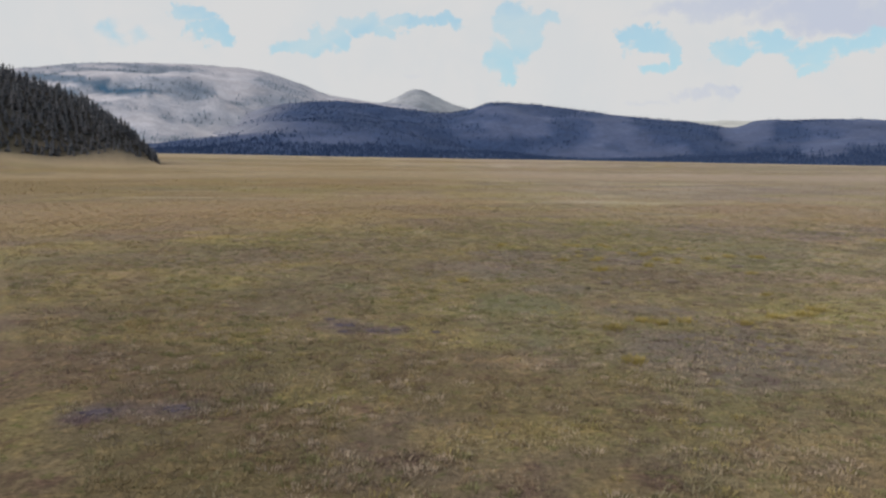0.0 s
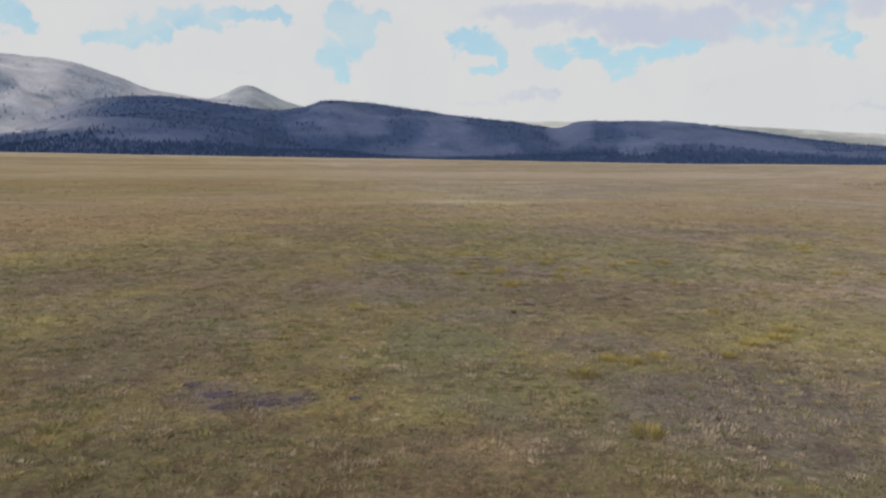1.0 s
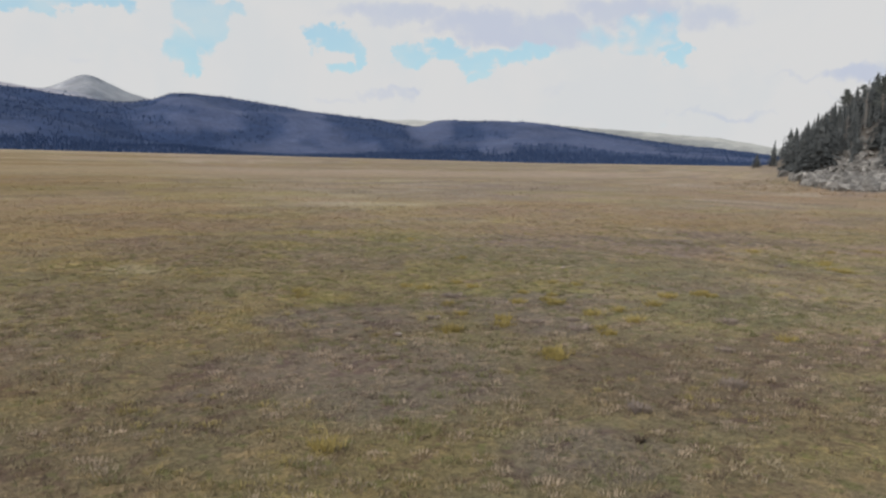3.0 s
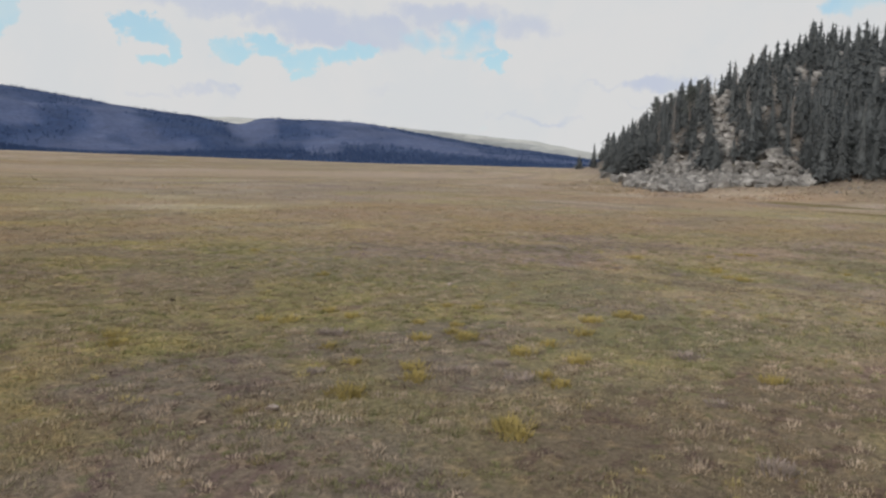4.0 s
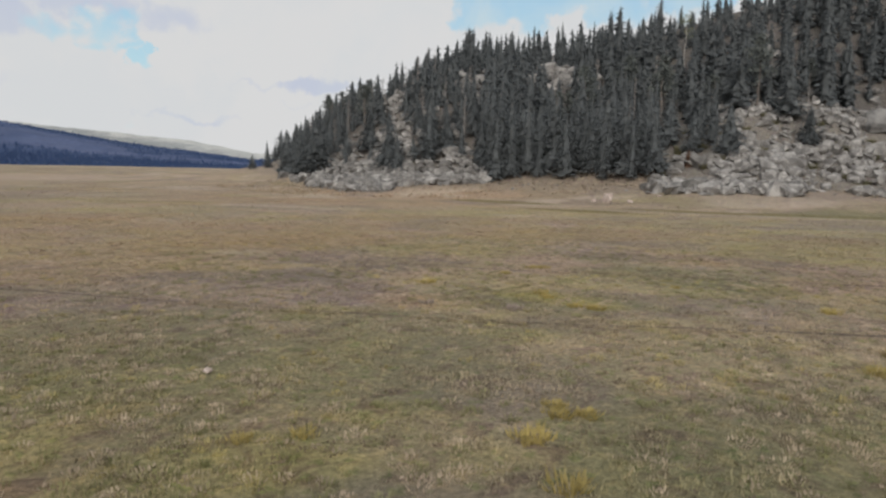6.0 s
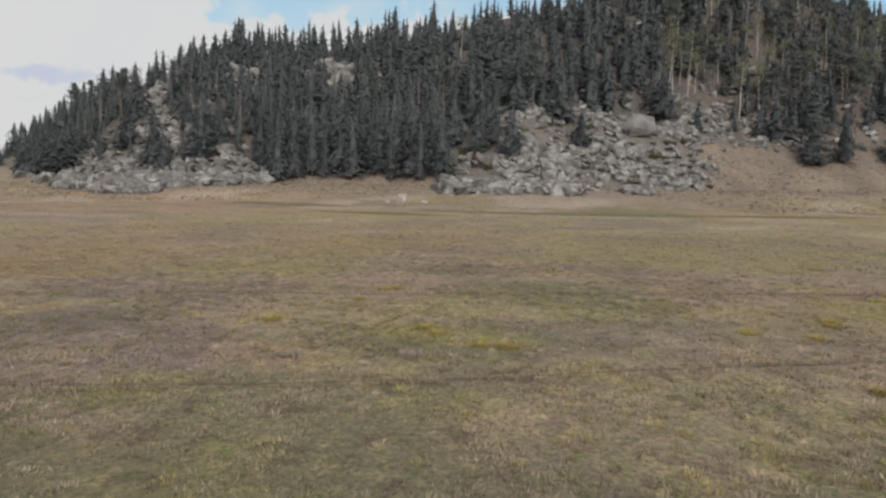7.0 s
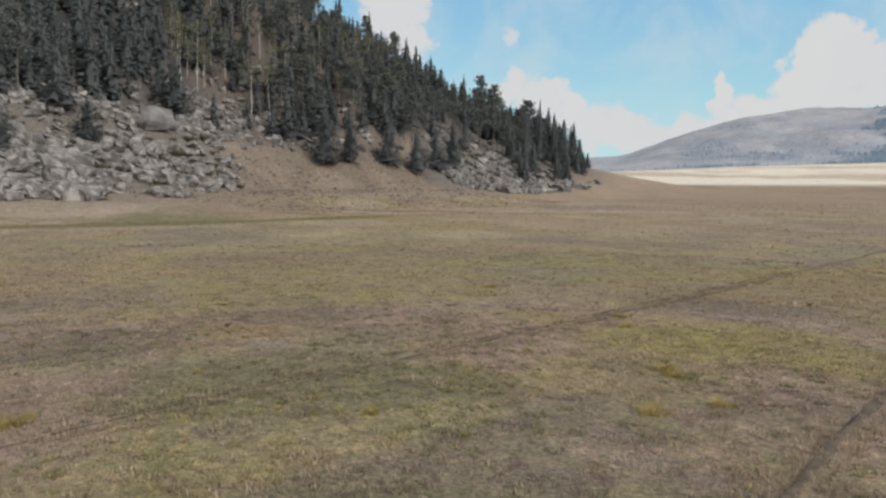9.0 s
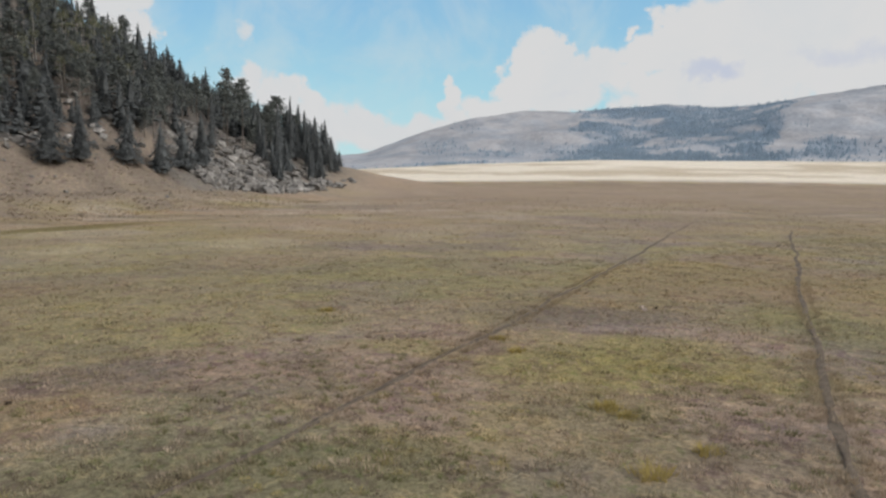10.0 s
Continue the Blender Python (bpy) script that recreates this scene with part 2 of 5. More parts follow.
def ground_material():
    m, n, b = material("meadow_soil_and_grass", 0.95)
    p = n.add("ShaderNodeNewGeometry").outputs["Position"]
    tone = n.add("ShaderNodeAttribute", attribute_name="tone").outputs["Color"]
    grain = n.noise(p, 7.5, 7.0, 0.75)
    clump = n.noise(p, 2.1, 3.0, 0.6, 0.3)
    bare = n.noise(p, 1.15, 4.0, 0.65, 0.6)
    tuft = n.noise(p, 3.3, 2.0, 0.5, 0.4)
    c = n.mix(n.span(clump, 0.50, 0.66, 0.0, 0.75), tone, n.mix(1.0, tone, (1.42, 1.34, 1.22), "MULTIPLY"))      # dry cushions
    c = n.mix(n.span(bare, 0.52, 0.64, 0.0, 0.8), c, n.mix(1.0, tone, (0.70, 0.60, 0.72), "MULTIPLY"))           # dark mauve soil
    c = n.mix(n.span(tuft, 0.56, 0.68, 0.0, 0.7), c, n.mix(1.0, tone, (0.72, 0.88, 0.62), "MULTIPLY"))           # low green plants
    v = n.span(grain, 0.36, 0.64, 0.62, 1.42, False)
    g = n.add("ShaderNodeCombineColor")
    for k in range(3):
        n.link(v, g.inputs[k])
    n.link(n.mix(1.0, c, g.outputs[0], "MULTIPLY"), b.inputs["Base Color"])
    bump(n, b, n.math("ADD", grain, n.math("MULTIPLY", clump, 2.2)), 0.8, 0.14)
    return m


def tone_material(name, spread=0.35, rough=0.85):
    """Colour from the mesh's own tones, varied piece by piece."""
    m, n, b = material(name, rough)
    tone = n.add("ShaderNodeAttribute", attribute_name="tone").outputs["Color"]
    r = n.add("ShaderNodeNewGeometry").outputs["Random Per Island"]
    v = n.span(r, 0.0, 1.0, 1 - spread, 1 + spread, False)
    g = n.add("ShaderNodeCombineColor")
    for k in range(3):
        n.link(v, g.inputs[k])
    n.link(n.mix(1.0, tone, g.outputs[0], "MULTIPLY"), b.inputs["Base Color"])
    return m


def mottled(name, dark, light, scale, rough=0.9, detail=5.0, relief=0.0, per_object=0.0, lo=0.35, hi=0.65, fleck=None):
    """Two colours mixed by noise, with flecks and relief."""
    m, n, b = material(name, rough)
    p = n.add("ShaderNodeTexCoord").outputs["Object"]
    s = n.noise(p, scale, detail, 0.62)
    c = n.mix(n.span(s, lo, hi), dark, light)
    if fleck:
        c = n.mix(n.span(n.noise(p, scale * 5.3, 3.0, 0.6), 0.56, 0.7), c, fleck)
    if per_object:
        r = n.add("ShaderNodeObjectInfo").outputs["Random"]
        i = n.add("ShaderNodeNewGeometry").outputs["Random Per Island"]
        v = n.span(n.math("ADD", n.math("MULTIPLY", r, 0.62), n.math("MULTIPLY", i, 0.38)), 0.0, 1.0, 1 - per_object, 1 + per_object, False)
        g = n.add("ShaderNodeCombineColor")
        for k in range(3):
            n.link(v, g.inputs[k])
        c = n.mix(1.0, c, g.outputs[0], "MULTIPLY")
    n.link(c, b.inputs["Base Color"])
    if relief:
        bump(n, b, n.noise(p, scale * 2.2, 6.0, 0.65), 0.8, relief)
    return m


def leafy(m, share):
    """Lets some light through thin leaves and blades."""
    n = m.node_tree
    out = next(k for k in n.nodes if k.type == "OUTPUT_MATERIAL")
    b = next(k for k in n.nodes if k.type == "BSDF_PRINCIPLED")
    t, mix = n.nodes.new("ShaderNodeBsdfTranslucent"), n.nodes.new("ShaderNodeMixShader")
    n.links.new(b.inputs["Base Color"].links[0].from_socket, t.inputs[0])
    mix.inputs[0].default_value = share
    n.links.new(b.outputs[0], mix.inputs[1])
    n.links.new(t.outputs[0], mix.inputs[2])
    n.links.new(mix.outputs[0], out.inputs[0])
    return m


GROUND = ground_material()
GRASS = leafy(tone_material("dry_meadow_grass", 0.18), 0.35)
# spruce needles: base colour raised and blued in place of haze
NEEDLES = leafy(mottled("spruce_needles", (0.142, 0.155, 0.163), (0.196, 0.212, 0.218), 1.4, 0.9, per_object=0.22), 0.5)
# copy of the needles for the spur, greyed to carry its cloud shade
SPUR_SHADE_NEEDLES = leafy(mottled("dark_fir_needles", (0.158, 0.158, 0.176), (0.186, 0.186, 0.202), 1.4, 0.9, per_object=0.08), 0.40)
PINE_NEEDLES = leafy(mottled("pine_needles", (0.150, 0.166, 0.158), (0.206, 0.222, 0.208), 1.4, 0.8, per_object=0.28), 0.45)
DEAD_TWIGS = mottled("bare_grey_twigs", (0.15, 0.14, 0.135), (0.27, 0.25, 0.235), 2.0, per_object=0.25)
BARK = mottled("conifer_bark", (0.110, 0.096, 0.088), (0.20, 0.175, 0.155), 3.0, relief=0.03)
ASPEN_BARK = mottled("pale_aspen_bark", (0.26, 0.25, 0.235), (0.52, 0.50, 0.47), 2.5, lo=0.3, hi=0.5)
ASPEN_LEAVES = mottled("aspen_leaves", (0.125, 0.135, 0.085), (0.20, 0.202, 0.120), 1.0, per_object=0.4)
ROCK = mottled("weathered_tuff_rock", (0.124, 0.118, 0.114), (0.274, 0.264, 0.252), 0.9, 0.95, relief=0.08, per_object=0.55, fleck=(0.09, 0.085, 0.08))
BIG_ROCK = mottled("weathered_boulder_rock", (0.130, 0.128, 0.126), (0.245, 0.240, 0.236), 1.6, 0.95, relief=0.10, fleck=(0.09, 0.085, 0.08))
PINK_ROCK = mottled("pinkish_rock", (0.30, 0.24, 0.21), (0.46, 0.39, 0.35), 1.2, 0.95, relief=0.05, per_object=0.2)
DIRT = mottled("bare_damp_soil", (0.088, 0.070, 0.056), (0.160, 0.128, 0.100), 4.0, relief=0.03)
MUD = mottled("violet_grey_mud", (0.058, 0.046, 0.062), (0.112, 0.090, 0.104), 7.0, 1.0, relief=0.05)
YELLOW = leafy(mottled("yellowed_bunchgrass", (0.30, 0.240, 0.092), (0.43, 0.345, 0.135), 5.0, per_object=0.25), 0.35)
DEAD_GRASS = leafy(mottled("dead_grass", (0.25, 0.205, 0.18), (0.35, 0.29, 0.255), 6.0, per_object=0.25), 0.3)
SHRUB = leafy(mottled("scree_shrub", (0.13, 0.125, 0.075), (0.20, 0.185, 0.11), 4.0, per_object=0.4), 0.35)
RUSSET = leafy(mottled("russet_needles", (0.10, 0.062, 0.045), (0.17, 0.105, 0.075), 2.0, per_object=0.3), 0.3)
DARK_PLANT = mottled("dark_weed", (0.06, 0.045, 0.035), (0.11, 0.085, 0.06), 6.0, per_object=0.3)

# ---------------------------------------------------------------- the colours of the meadow
OLIVE, BROWN, TAN, RUST, SUNLIT_STRAW, GREEN = (np.array(c) for c in (
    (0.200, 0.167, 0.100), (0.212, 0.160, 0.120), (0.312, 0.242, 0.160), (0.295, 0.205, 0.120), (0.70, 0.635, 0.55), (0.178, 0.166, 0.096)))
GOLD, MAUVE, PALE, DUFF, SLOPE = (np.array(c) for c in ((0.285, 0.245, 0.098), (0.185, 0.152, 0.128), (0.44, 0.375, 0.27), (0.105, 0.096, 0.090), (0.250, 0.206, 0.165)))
# patches of the meadow: x, y, half width, half depth, turn in degrees
GREEN_PATCHES = [(16.8, 52.5, 4.5, 5.0, -40), (3.2, 26.9, 1.8, 1.4, -15), (-2.8, 30.3, 1.4, 1.2, 0), (2.9, 25.0, 2.3, 4.1, -5), (3.6, 27.3, 2.3, 2.3, -13), (19.7, 46.4, 5.1, 5.4, -48), (15.8, 37.7, 2.4, 1.8, -62), (28.4, 44.1, 3.7, 2.5, -77), (97.7, 32.4, 7.4, 9.3, -97), (30.5, 20.8, 1.9, 2.9, -171),
                 (34.5, 38.4, 1.9, 1.3, -138), (37.0, 42.1, 3.9, 3.1, -103), (18.2, 37.5, 5.5, 2.3, -33)]
MAUVE_PATCHES = [(8.6, 41.8, 1.6, 1.6, -40), (9.5, 38.6, 1.9, 1.3, -40), (5.4, 29.9, 1.6, 1.5, -15), (7.6, 25.7, 2.2, 1.3, -15), (25.0, 43.1, 1.4, 1.6, 0), (8.2, 20.9, 3.2, 3.6, -22), (8.5, 20.5, 2.9, 3.1, -37), (3.6, 35.7, 3.7, 3.4, -20), (4.8, 41.0, 2.6, 2.3, -18), (42.6, 45.2, 2.9, 2.1, -95), (38.1, 23.3, 4.2, 2.1, -154), (33.8, 53.9, 3.7, 2.9, -64),
                 (11.7, 40.9, 3.4, 2.2, -27), (44.3, 39.3, 2.9, 1.5, -109), (27.8, 56.4, 5.1, 1.8, -50)]
GOLD_PATCHES = [(9.8, 45.5, 1.6, 1.2, -40), (12.9, 44.0, 2.2, 1.0, -45), (7.4, 23.8, 1.8, .9, -15), (29.1, 44.6, 1.2, 2.2, 0), (13.3, 25.8, 2.3, 1.9, -28), (13.5, 26.0, 2.5, 2.0, -39), (4.9, 44.6, 1.3, 1.2, -15), (-0.6, 52.6, 1.6, 1.3, 0), (13.9, 60.6, 1.2, 1.4, -22), (8.0, 45.9, 1.5, 1.1, -23), (35.3, 30.7, 2.5, 2.5, -120),
                (28.3, 43.1, 1.4, 0.8, -92), (33.8, 29.3, 4.4, 4.0, -144), (46.9, 29.6, 1.0, 0.8, -131), (28.8, 44.3, 2.0, 1.1, -101), (13.9, 44.2, 1.1, 0.7, -41), (34.0, 27.5, 2.5, 2.9, -139)]
PALE_PATCHES = [(22.5, 99.5, 6.0, 2.2, -4), (-37, 102, 7, 2.0, 12), (9.4, 96.5, 3.0, 1.2, 0), (29.0, 95.5, 3.5, 1.4, -10), (23.8, 95.5, 6.8, 5.0, -14), (-1.0, 53.4, 1.4, 1.7, 2), (33.6, 62.4, 1.6, 1.5, -47), (72.0, 13.4, 4.0, 5.5, -120), (77.4, 25.1, 2.4, 3.1, -111)]
VIOLET_PATCHES = [(-6.0, 15.7, .8, .6, 0), (-4.5, 16.0, .8, .6, 0), (-2.2, 23.4, 1.1, 1.2, 20), (-1.1, 22.8, 1.0, .6, 0)]
DARK_PATCHES = [(11.3, 27.3, 2.4, 1.6, 30), (8.2, 21.4, 2.2, 1.6, 0), (-8.2, 39.4, 3.2, 1.8, 60), (13.3, 33.2, 2.4, 1.6, 10), (1.3, 36.6, 2.6, 1.5, 20), (9.5, 33.7, 3.6, 1.9, 30), (10.6, 30.6, 2.8, 1.8, 0), (15.0, 33.6, 2.8, 1.6, 40), (-1.5, 36.5, 4.0, 6.5, 0), (-4.5, 28.5, 3.2, 4.5, 0), (4.6, 41.5, 2.4, 3.2, 10), (2.6, 38.0, 2.6, 3.0, 0), (8.6, 33.0, 3.6, 2.6, -30)]
OLIVE_PATCHES = [(95.5, 35.0, 3.0, 13.0, 8), (100, 14, 2.5, 12.0, 18), (88, 60, 2.5, 9.0, -12), (104, 76, 3.0, 10, -20), (96, 52, 1.6, 8, -6)]
RUST_PATCHES = [(2.7, 36.5, 3.0, 1.8, -10), (26.3, 48.1, 1.8, 2.0, 0), (42.9, 41.2, 2.6, 2.2, -30), (-24, 72, 30, 24, 20), (47.5, 92.0, 9.5, 7.4, -27), (1.5, 96.8, 8.5, 10.0, -2), (40.4, 65.0, 9.7, 6.2, -52)]
TRACK_A = [(33.5, 56), (35.0, 47.5), (36.4, 42.0), (37.5, 37.0), (39.4, 28.5), (42.3, 17.0), (46.0, 2.0), (52.0, -20.0), (56.5, -38.0)]
TRACK_B = [(20.5, 62), (22.1, 54.0), (22.9, 50.0), (24.2, 45.5), (25.5, 41.5), (27.0, 36.8), (28.4, 32.5), (29.5, 28.6), (31.4, 20.5), (33.7, 12.3), (36.3, 1.0), (44.0, -30.0)]


def blend(c, f, other):
    return c * (1 - f[..., None]) + other * f[..., None]


VX, VY = 12.3, 43.7                       # a point in the meadow from which the knoll's front is divided into sectors
SCREES = [(51, 60, 11), (59.0, 62.4, 32), (59, 68.5, 8), (82.3, 103, 24), (118.5, 124, 24), (123, 131, 10)]
STONE = np.array((0.170, 0.155, 0.140))


def sector(x, y):
    return np.degrees(np.arctan2(np.asarray(x, float) - VX, np.asarray(y, float) - VY))


def meadow_tone(x, y):
    x, y = np.asarray(x, float), np.asarray(y, float)
    r = np.hypot(x - CX, y - CY)
    a = np.degrees(np.arctan2(x - CX, y - CY))
    c = np.broadcast_to(OLIVE, x.shape + (3,)).copy()
    c = blend(c, step(0.46, 0.62, field(x, y, 13, 11, 4)) * 0.85, BROWN)
    c = blend(c, step(0.52, 0.66, field(x, y, 9, 12, 4)) * 0.7, GREEN)
    c = blend(c, step(0.56, 0.72, field(x, y, 3.5, 13, 4)) * 0.7, MAUVE)
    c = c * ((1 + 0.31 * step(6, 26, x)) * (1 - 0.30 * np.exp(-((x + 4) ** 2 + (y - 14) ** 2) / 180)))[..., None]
    c = blend(c, step(0.54, 0.66, field(x, y, 1.0, 17, 3)) * 0.45, BROWN * .74)
    c = blend(c, step(0.55, 0.72, field(x, y, 1.6, 14, 4)) * 0.42, TAN)
    c = blend(c, step(0.62, 0.74, field(x, y, 3, 15, 4)) * 0.45, GOLD)
    c = blend(c, step(.55, .63, field(x, y, 4.2, 18, 4)) * .32, GOLD * 1.02)
    c = blend(c, step(.55, .62, field(x, y, 5.5, 19, 4)) * .55, MAUVE * .92)
    c = blend(c, step(.56, .64, field(x, y, 2.4, 20, 3)) * .36, GREEN * .95)
    c[..., 2] *= .95 + .17 * step(6, 26, x) - .08 * step(14, 2, x)
    c[..., 0] *= 1 + .025 * step(14, 2, x)
    c = blend(c, step(.50, .62, field(x, y, 24, 33, 3)) * .35, OLIVE * np.array((.98, 1.06, .86)))
    c = blend(c, step(.52, .64, field(x, y, 21, 34, 3)) * .35, RUST * .9)
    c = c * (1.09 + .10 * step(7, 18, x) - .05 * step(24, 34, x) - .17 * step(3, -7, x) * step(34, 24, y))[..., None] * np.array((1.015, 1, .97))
    west = step(8, 0, x)
    c = c * (1 + west[..., None] * np.array((.025, -.012, .05)))
    far = step(35, 120, r)
    t = blend(np.broadcast_to(TAN, c.shape).copy(), step(0.40, 0.62, field(x / 2, y, 34, 21, 4)), RUST)
    t = blend(t, step(0.42, 0.60, field(x, y, 19, 22, 4)) * 0.6, OLIVE)
    t = blend(t, step(0.54, 0.62, field(x, y, 15, 24, 4)) * 0.62, MAUVE * 1.08)
    t = blend(t, step(0.55, 0.64, field(x, y, 13, 25, 4)) * 0.62, GOLD)
    t = blend(t, step(0.56, 0.62, field(x, y, 5, 27, 4)) * 0.5, OLIVE * .9)
    t = blend(t, step(0.58, 0.64, field(x, y, 4, 28, 4)) * 0.55, TAN * 1.12)
    t = blend(t, step(0.61, 0.68, field(x, y, 9, 23, 4)) * 0.5, PALE)
    t = blend(t, step(.44, .60, field(x / 4, y, 42, 26, 4)) * step(90, 140, r) * step(60, 20, a) * .7, OLIVE * 1.12)
    t = blend(t, step(.50, .60, field(x / 3, y, 50, 29, 4)) * step(60, 120, r) * step(40, 10, a) * .55, RUST * np.array((.86, .84, .70)))
    t = blend(t, step(.55, .63, field(x / 4, y, 70, 30, 4)) * step(150, 260, r) * .5, PALE * np.array((.95, .86, .84)))
    # beyond the modelled tufts the blades' own shadowing is put into the tone
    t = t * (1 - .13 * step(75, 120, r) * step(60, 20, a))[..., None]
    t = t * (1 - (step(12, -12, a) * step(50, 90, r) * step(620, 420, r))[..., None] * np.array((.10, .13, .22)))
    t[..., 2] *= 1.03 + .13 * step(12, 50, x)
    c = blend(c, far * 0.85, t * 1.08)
    rows = [(*p, colour, weight) for group, colour, weight in ((DARK_PATCHES, BROWN * .72, .45), (RUST_PATCHES, RUST, .5), (VIOLET_PATCHES, np.array((.125, .098, .122)), .6), (OLIVE_PATCHES, np.array((.158, .132, .055)), .82), (GREEN_PATCHES, GREEN, .62), (MAUVE_PATCHES, MAUVE, .68), (GOLD_PATCHES, GOLD, .42), (PALE_PATCHES, PALE, .42)) for p in group]
    for px, py, hx, hy, turn, colour, weight in rows:
        u, v = x - px, y - py
        ca, sa = math.cos(radians(turn)), math.sin(radians(turn))
        d = ((u * ca + v * sa) / hx) ** 2 + ((v * ca - u * sa) / hy) ** 2 + (field(x, y, max(hx, hy) * 0.5, 31, 3) - 0.5) * 1.6
        c = blend(c, step(1.3, 0.3, d) * weight, colour)
    # sunlit far plain behind the knoll, its sunshine put into a bleached straw colour
    c = blend(c, step(620, 700, r + 60 * (field(x, y, 120, 41, 3) - 0.5)) * step(118, 134, a), SUNLIT_STRAW)
    c = blend(c, step(620, 700, r) * step(-160, -178, a), SUNLIT_STRAW)
    c = blend(c, step(620, 800, r) * step(118, 134, a) * step(.50, .62, field(x / 3, y, 60, 46, 3)) * .6, TAN * 1.2)
    c = blend(c, step(45, 170, r) * step(640, 560, r) * step(116, 140, a) * .6, BROWN * 1.25)
    c = blend(c, step(880, 960, r + 90 * (field(x, y, 70, 48, 3) - .5)) * step(-70, -50, a) * step(60, 45, a) * .6, PALE * np.array((1.0, .98, .98)))
    k = outline_distance(x, y, KNOLL)
    q, w = sector(x, y), field(x, y, 6, 44, 3) - 0.5
    c = blend(c, step(-16, -3, k + 6 * (field(x, y, 7, 42) - 0.5)) * 0.85, SLOPE)
    c = blend(c, step(-10, 4, k) * step(.5, .68, field(x, y, 3.5, 45, 3)) * .6, MAUVE)
    dry = step(100, 103, q + 6 * w) * step(118, 115, q + 6 * w)
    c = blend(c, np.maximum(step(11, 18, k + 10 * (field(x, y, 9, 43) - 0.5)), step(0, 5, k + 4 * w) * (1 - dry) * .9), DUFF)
    c = blend(c, dry * step(-8, 0, k) * (.25 + .5 * step(.42, .6, field(x, y, 5, 47, 4))), MAUVE * .9)
    for a0, a1, k1 in SCREES:
        c = blend(c, step(a0 - .5, a0 + .5, q + 4 * w) * step(a1 + .5, a1 - .5, q + 4 * w) * step(-2.5, 0, k + 4 * w) * step(k1 + 2, k1 - 2, k + 8 * w) * .85, STONE)
    s = outline_distance(x, y, SPUR)
    c = blend(c, step(-70, -10, s) * 0.7, TAN)
    # spur floor: litter colour darkened for the shade between its trees
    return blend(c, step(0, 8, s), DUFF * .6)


# ---------------------------------------------------------------- ground: one sheet out to the horizon
def ground_sheet():
    turns = 480
    a = np.linspace(0, 2 * math.pi, turns, endpoint=False)
    rings = [0.002, 0.4]
    while rings[-1] < 4800:
        r = rings[-1]
        rings.append(r + (max(0.5, r * 0.011) if r < 75 else max(1.0, min(2.0, r * 0.011)) if r < 240 else r * 0.055))
    r = np.array(rings)
    x, y = CX + r[:, None] * np.sin(a), CY + r[:, None] * np.cos(a)
    z = lie(x, y)
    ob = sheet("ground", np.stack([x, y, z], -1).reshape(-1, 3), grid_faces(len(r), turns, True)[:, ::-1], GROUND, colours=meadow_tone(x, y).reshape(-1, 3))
    tagged(ob, "dry autumn meadow of olive, brown and straw grass", "ground", kind="structure")


ground_sheet()


# ---------------------------------------------------------------- far mountains
def slope_material(name):
    m, n, b = material(name, 1.0)
    p = n.add("ShaderNodeNewGeometry").outputs["Position"]
    tone = n.add("ShaderNodeAttribute", attribute_name="tone").outputs["Color"]
    v = n.math("MULTIPLY", n.span(n.noise(p, 1 / 9.0, 4.0, 0.7), 0.3, 0.7, 0.78, 1.22, False), n.span(n.noise(p, 1 / 60.0, 4.0, 0.65), 0.3, 0.7, 0.85, 1.15, False))
    g = n.add("ShaderNodeCombineColor")
    for k in range(3):
        n.link(v, g.inputs[k])
    n.link(n.mix(1.0, tone, g.outputs[0], "MULTIPLY"), b.inputs["Base Color"])
    return m


HILLSIDE = slope_material("far_hillside")


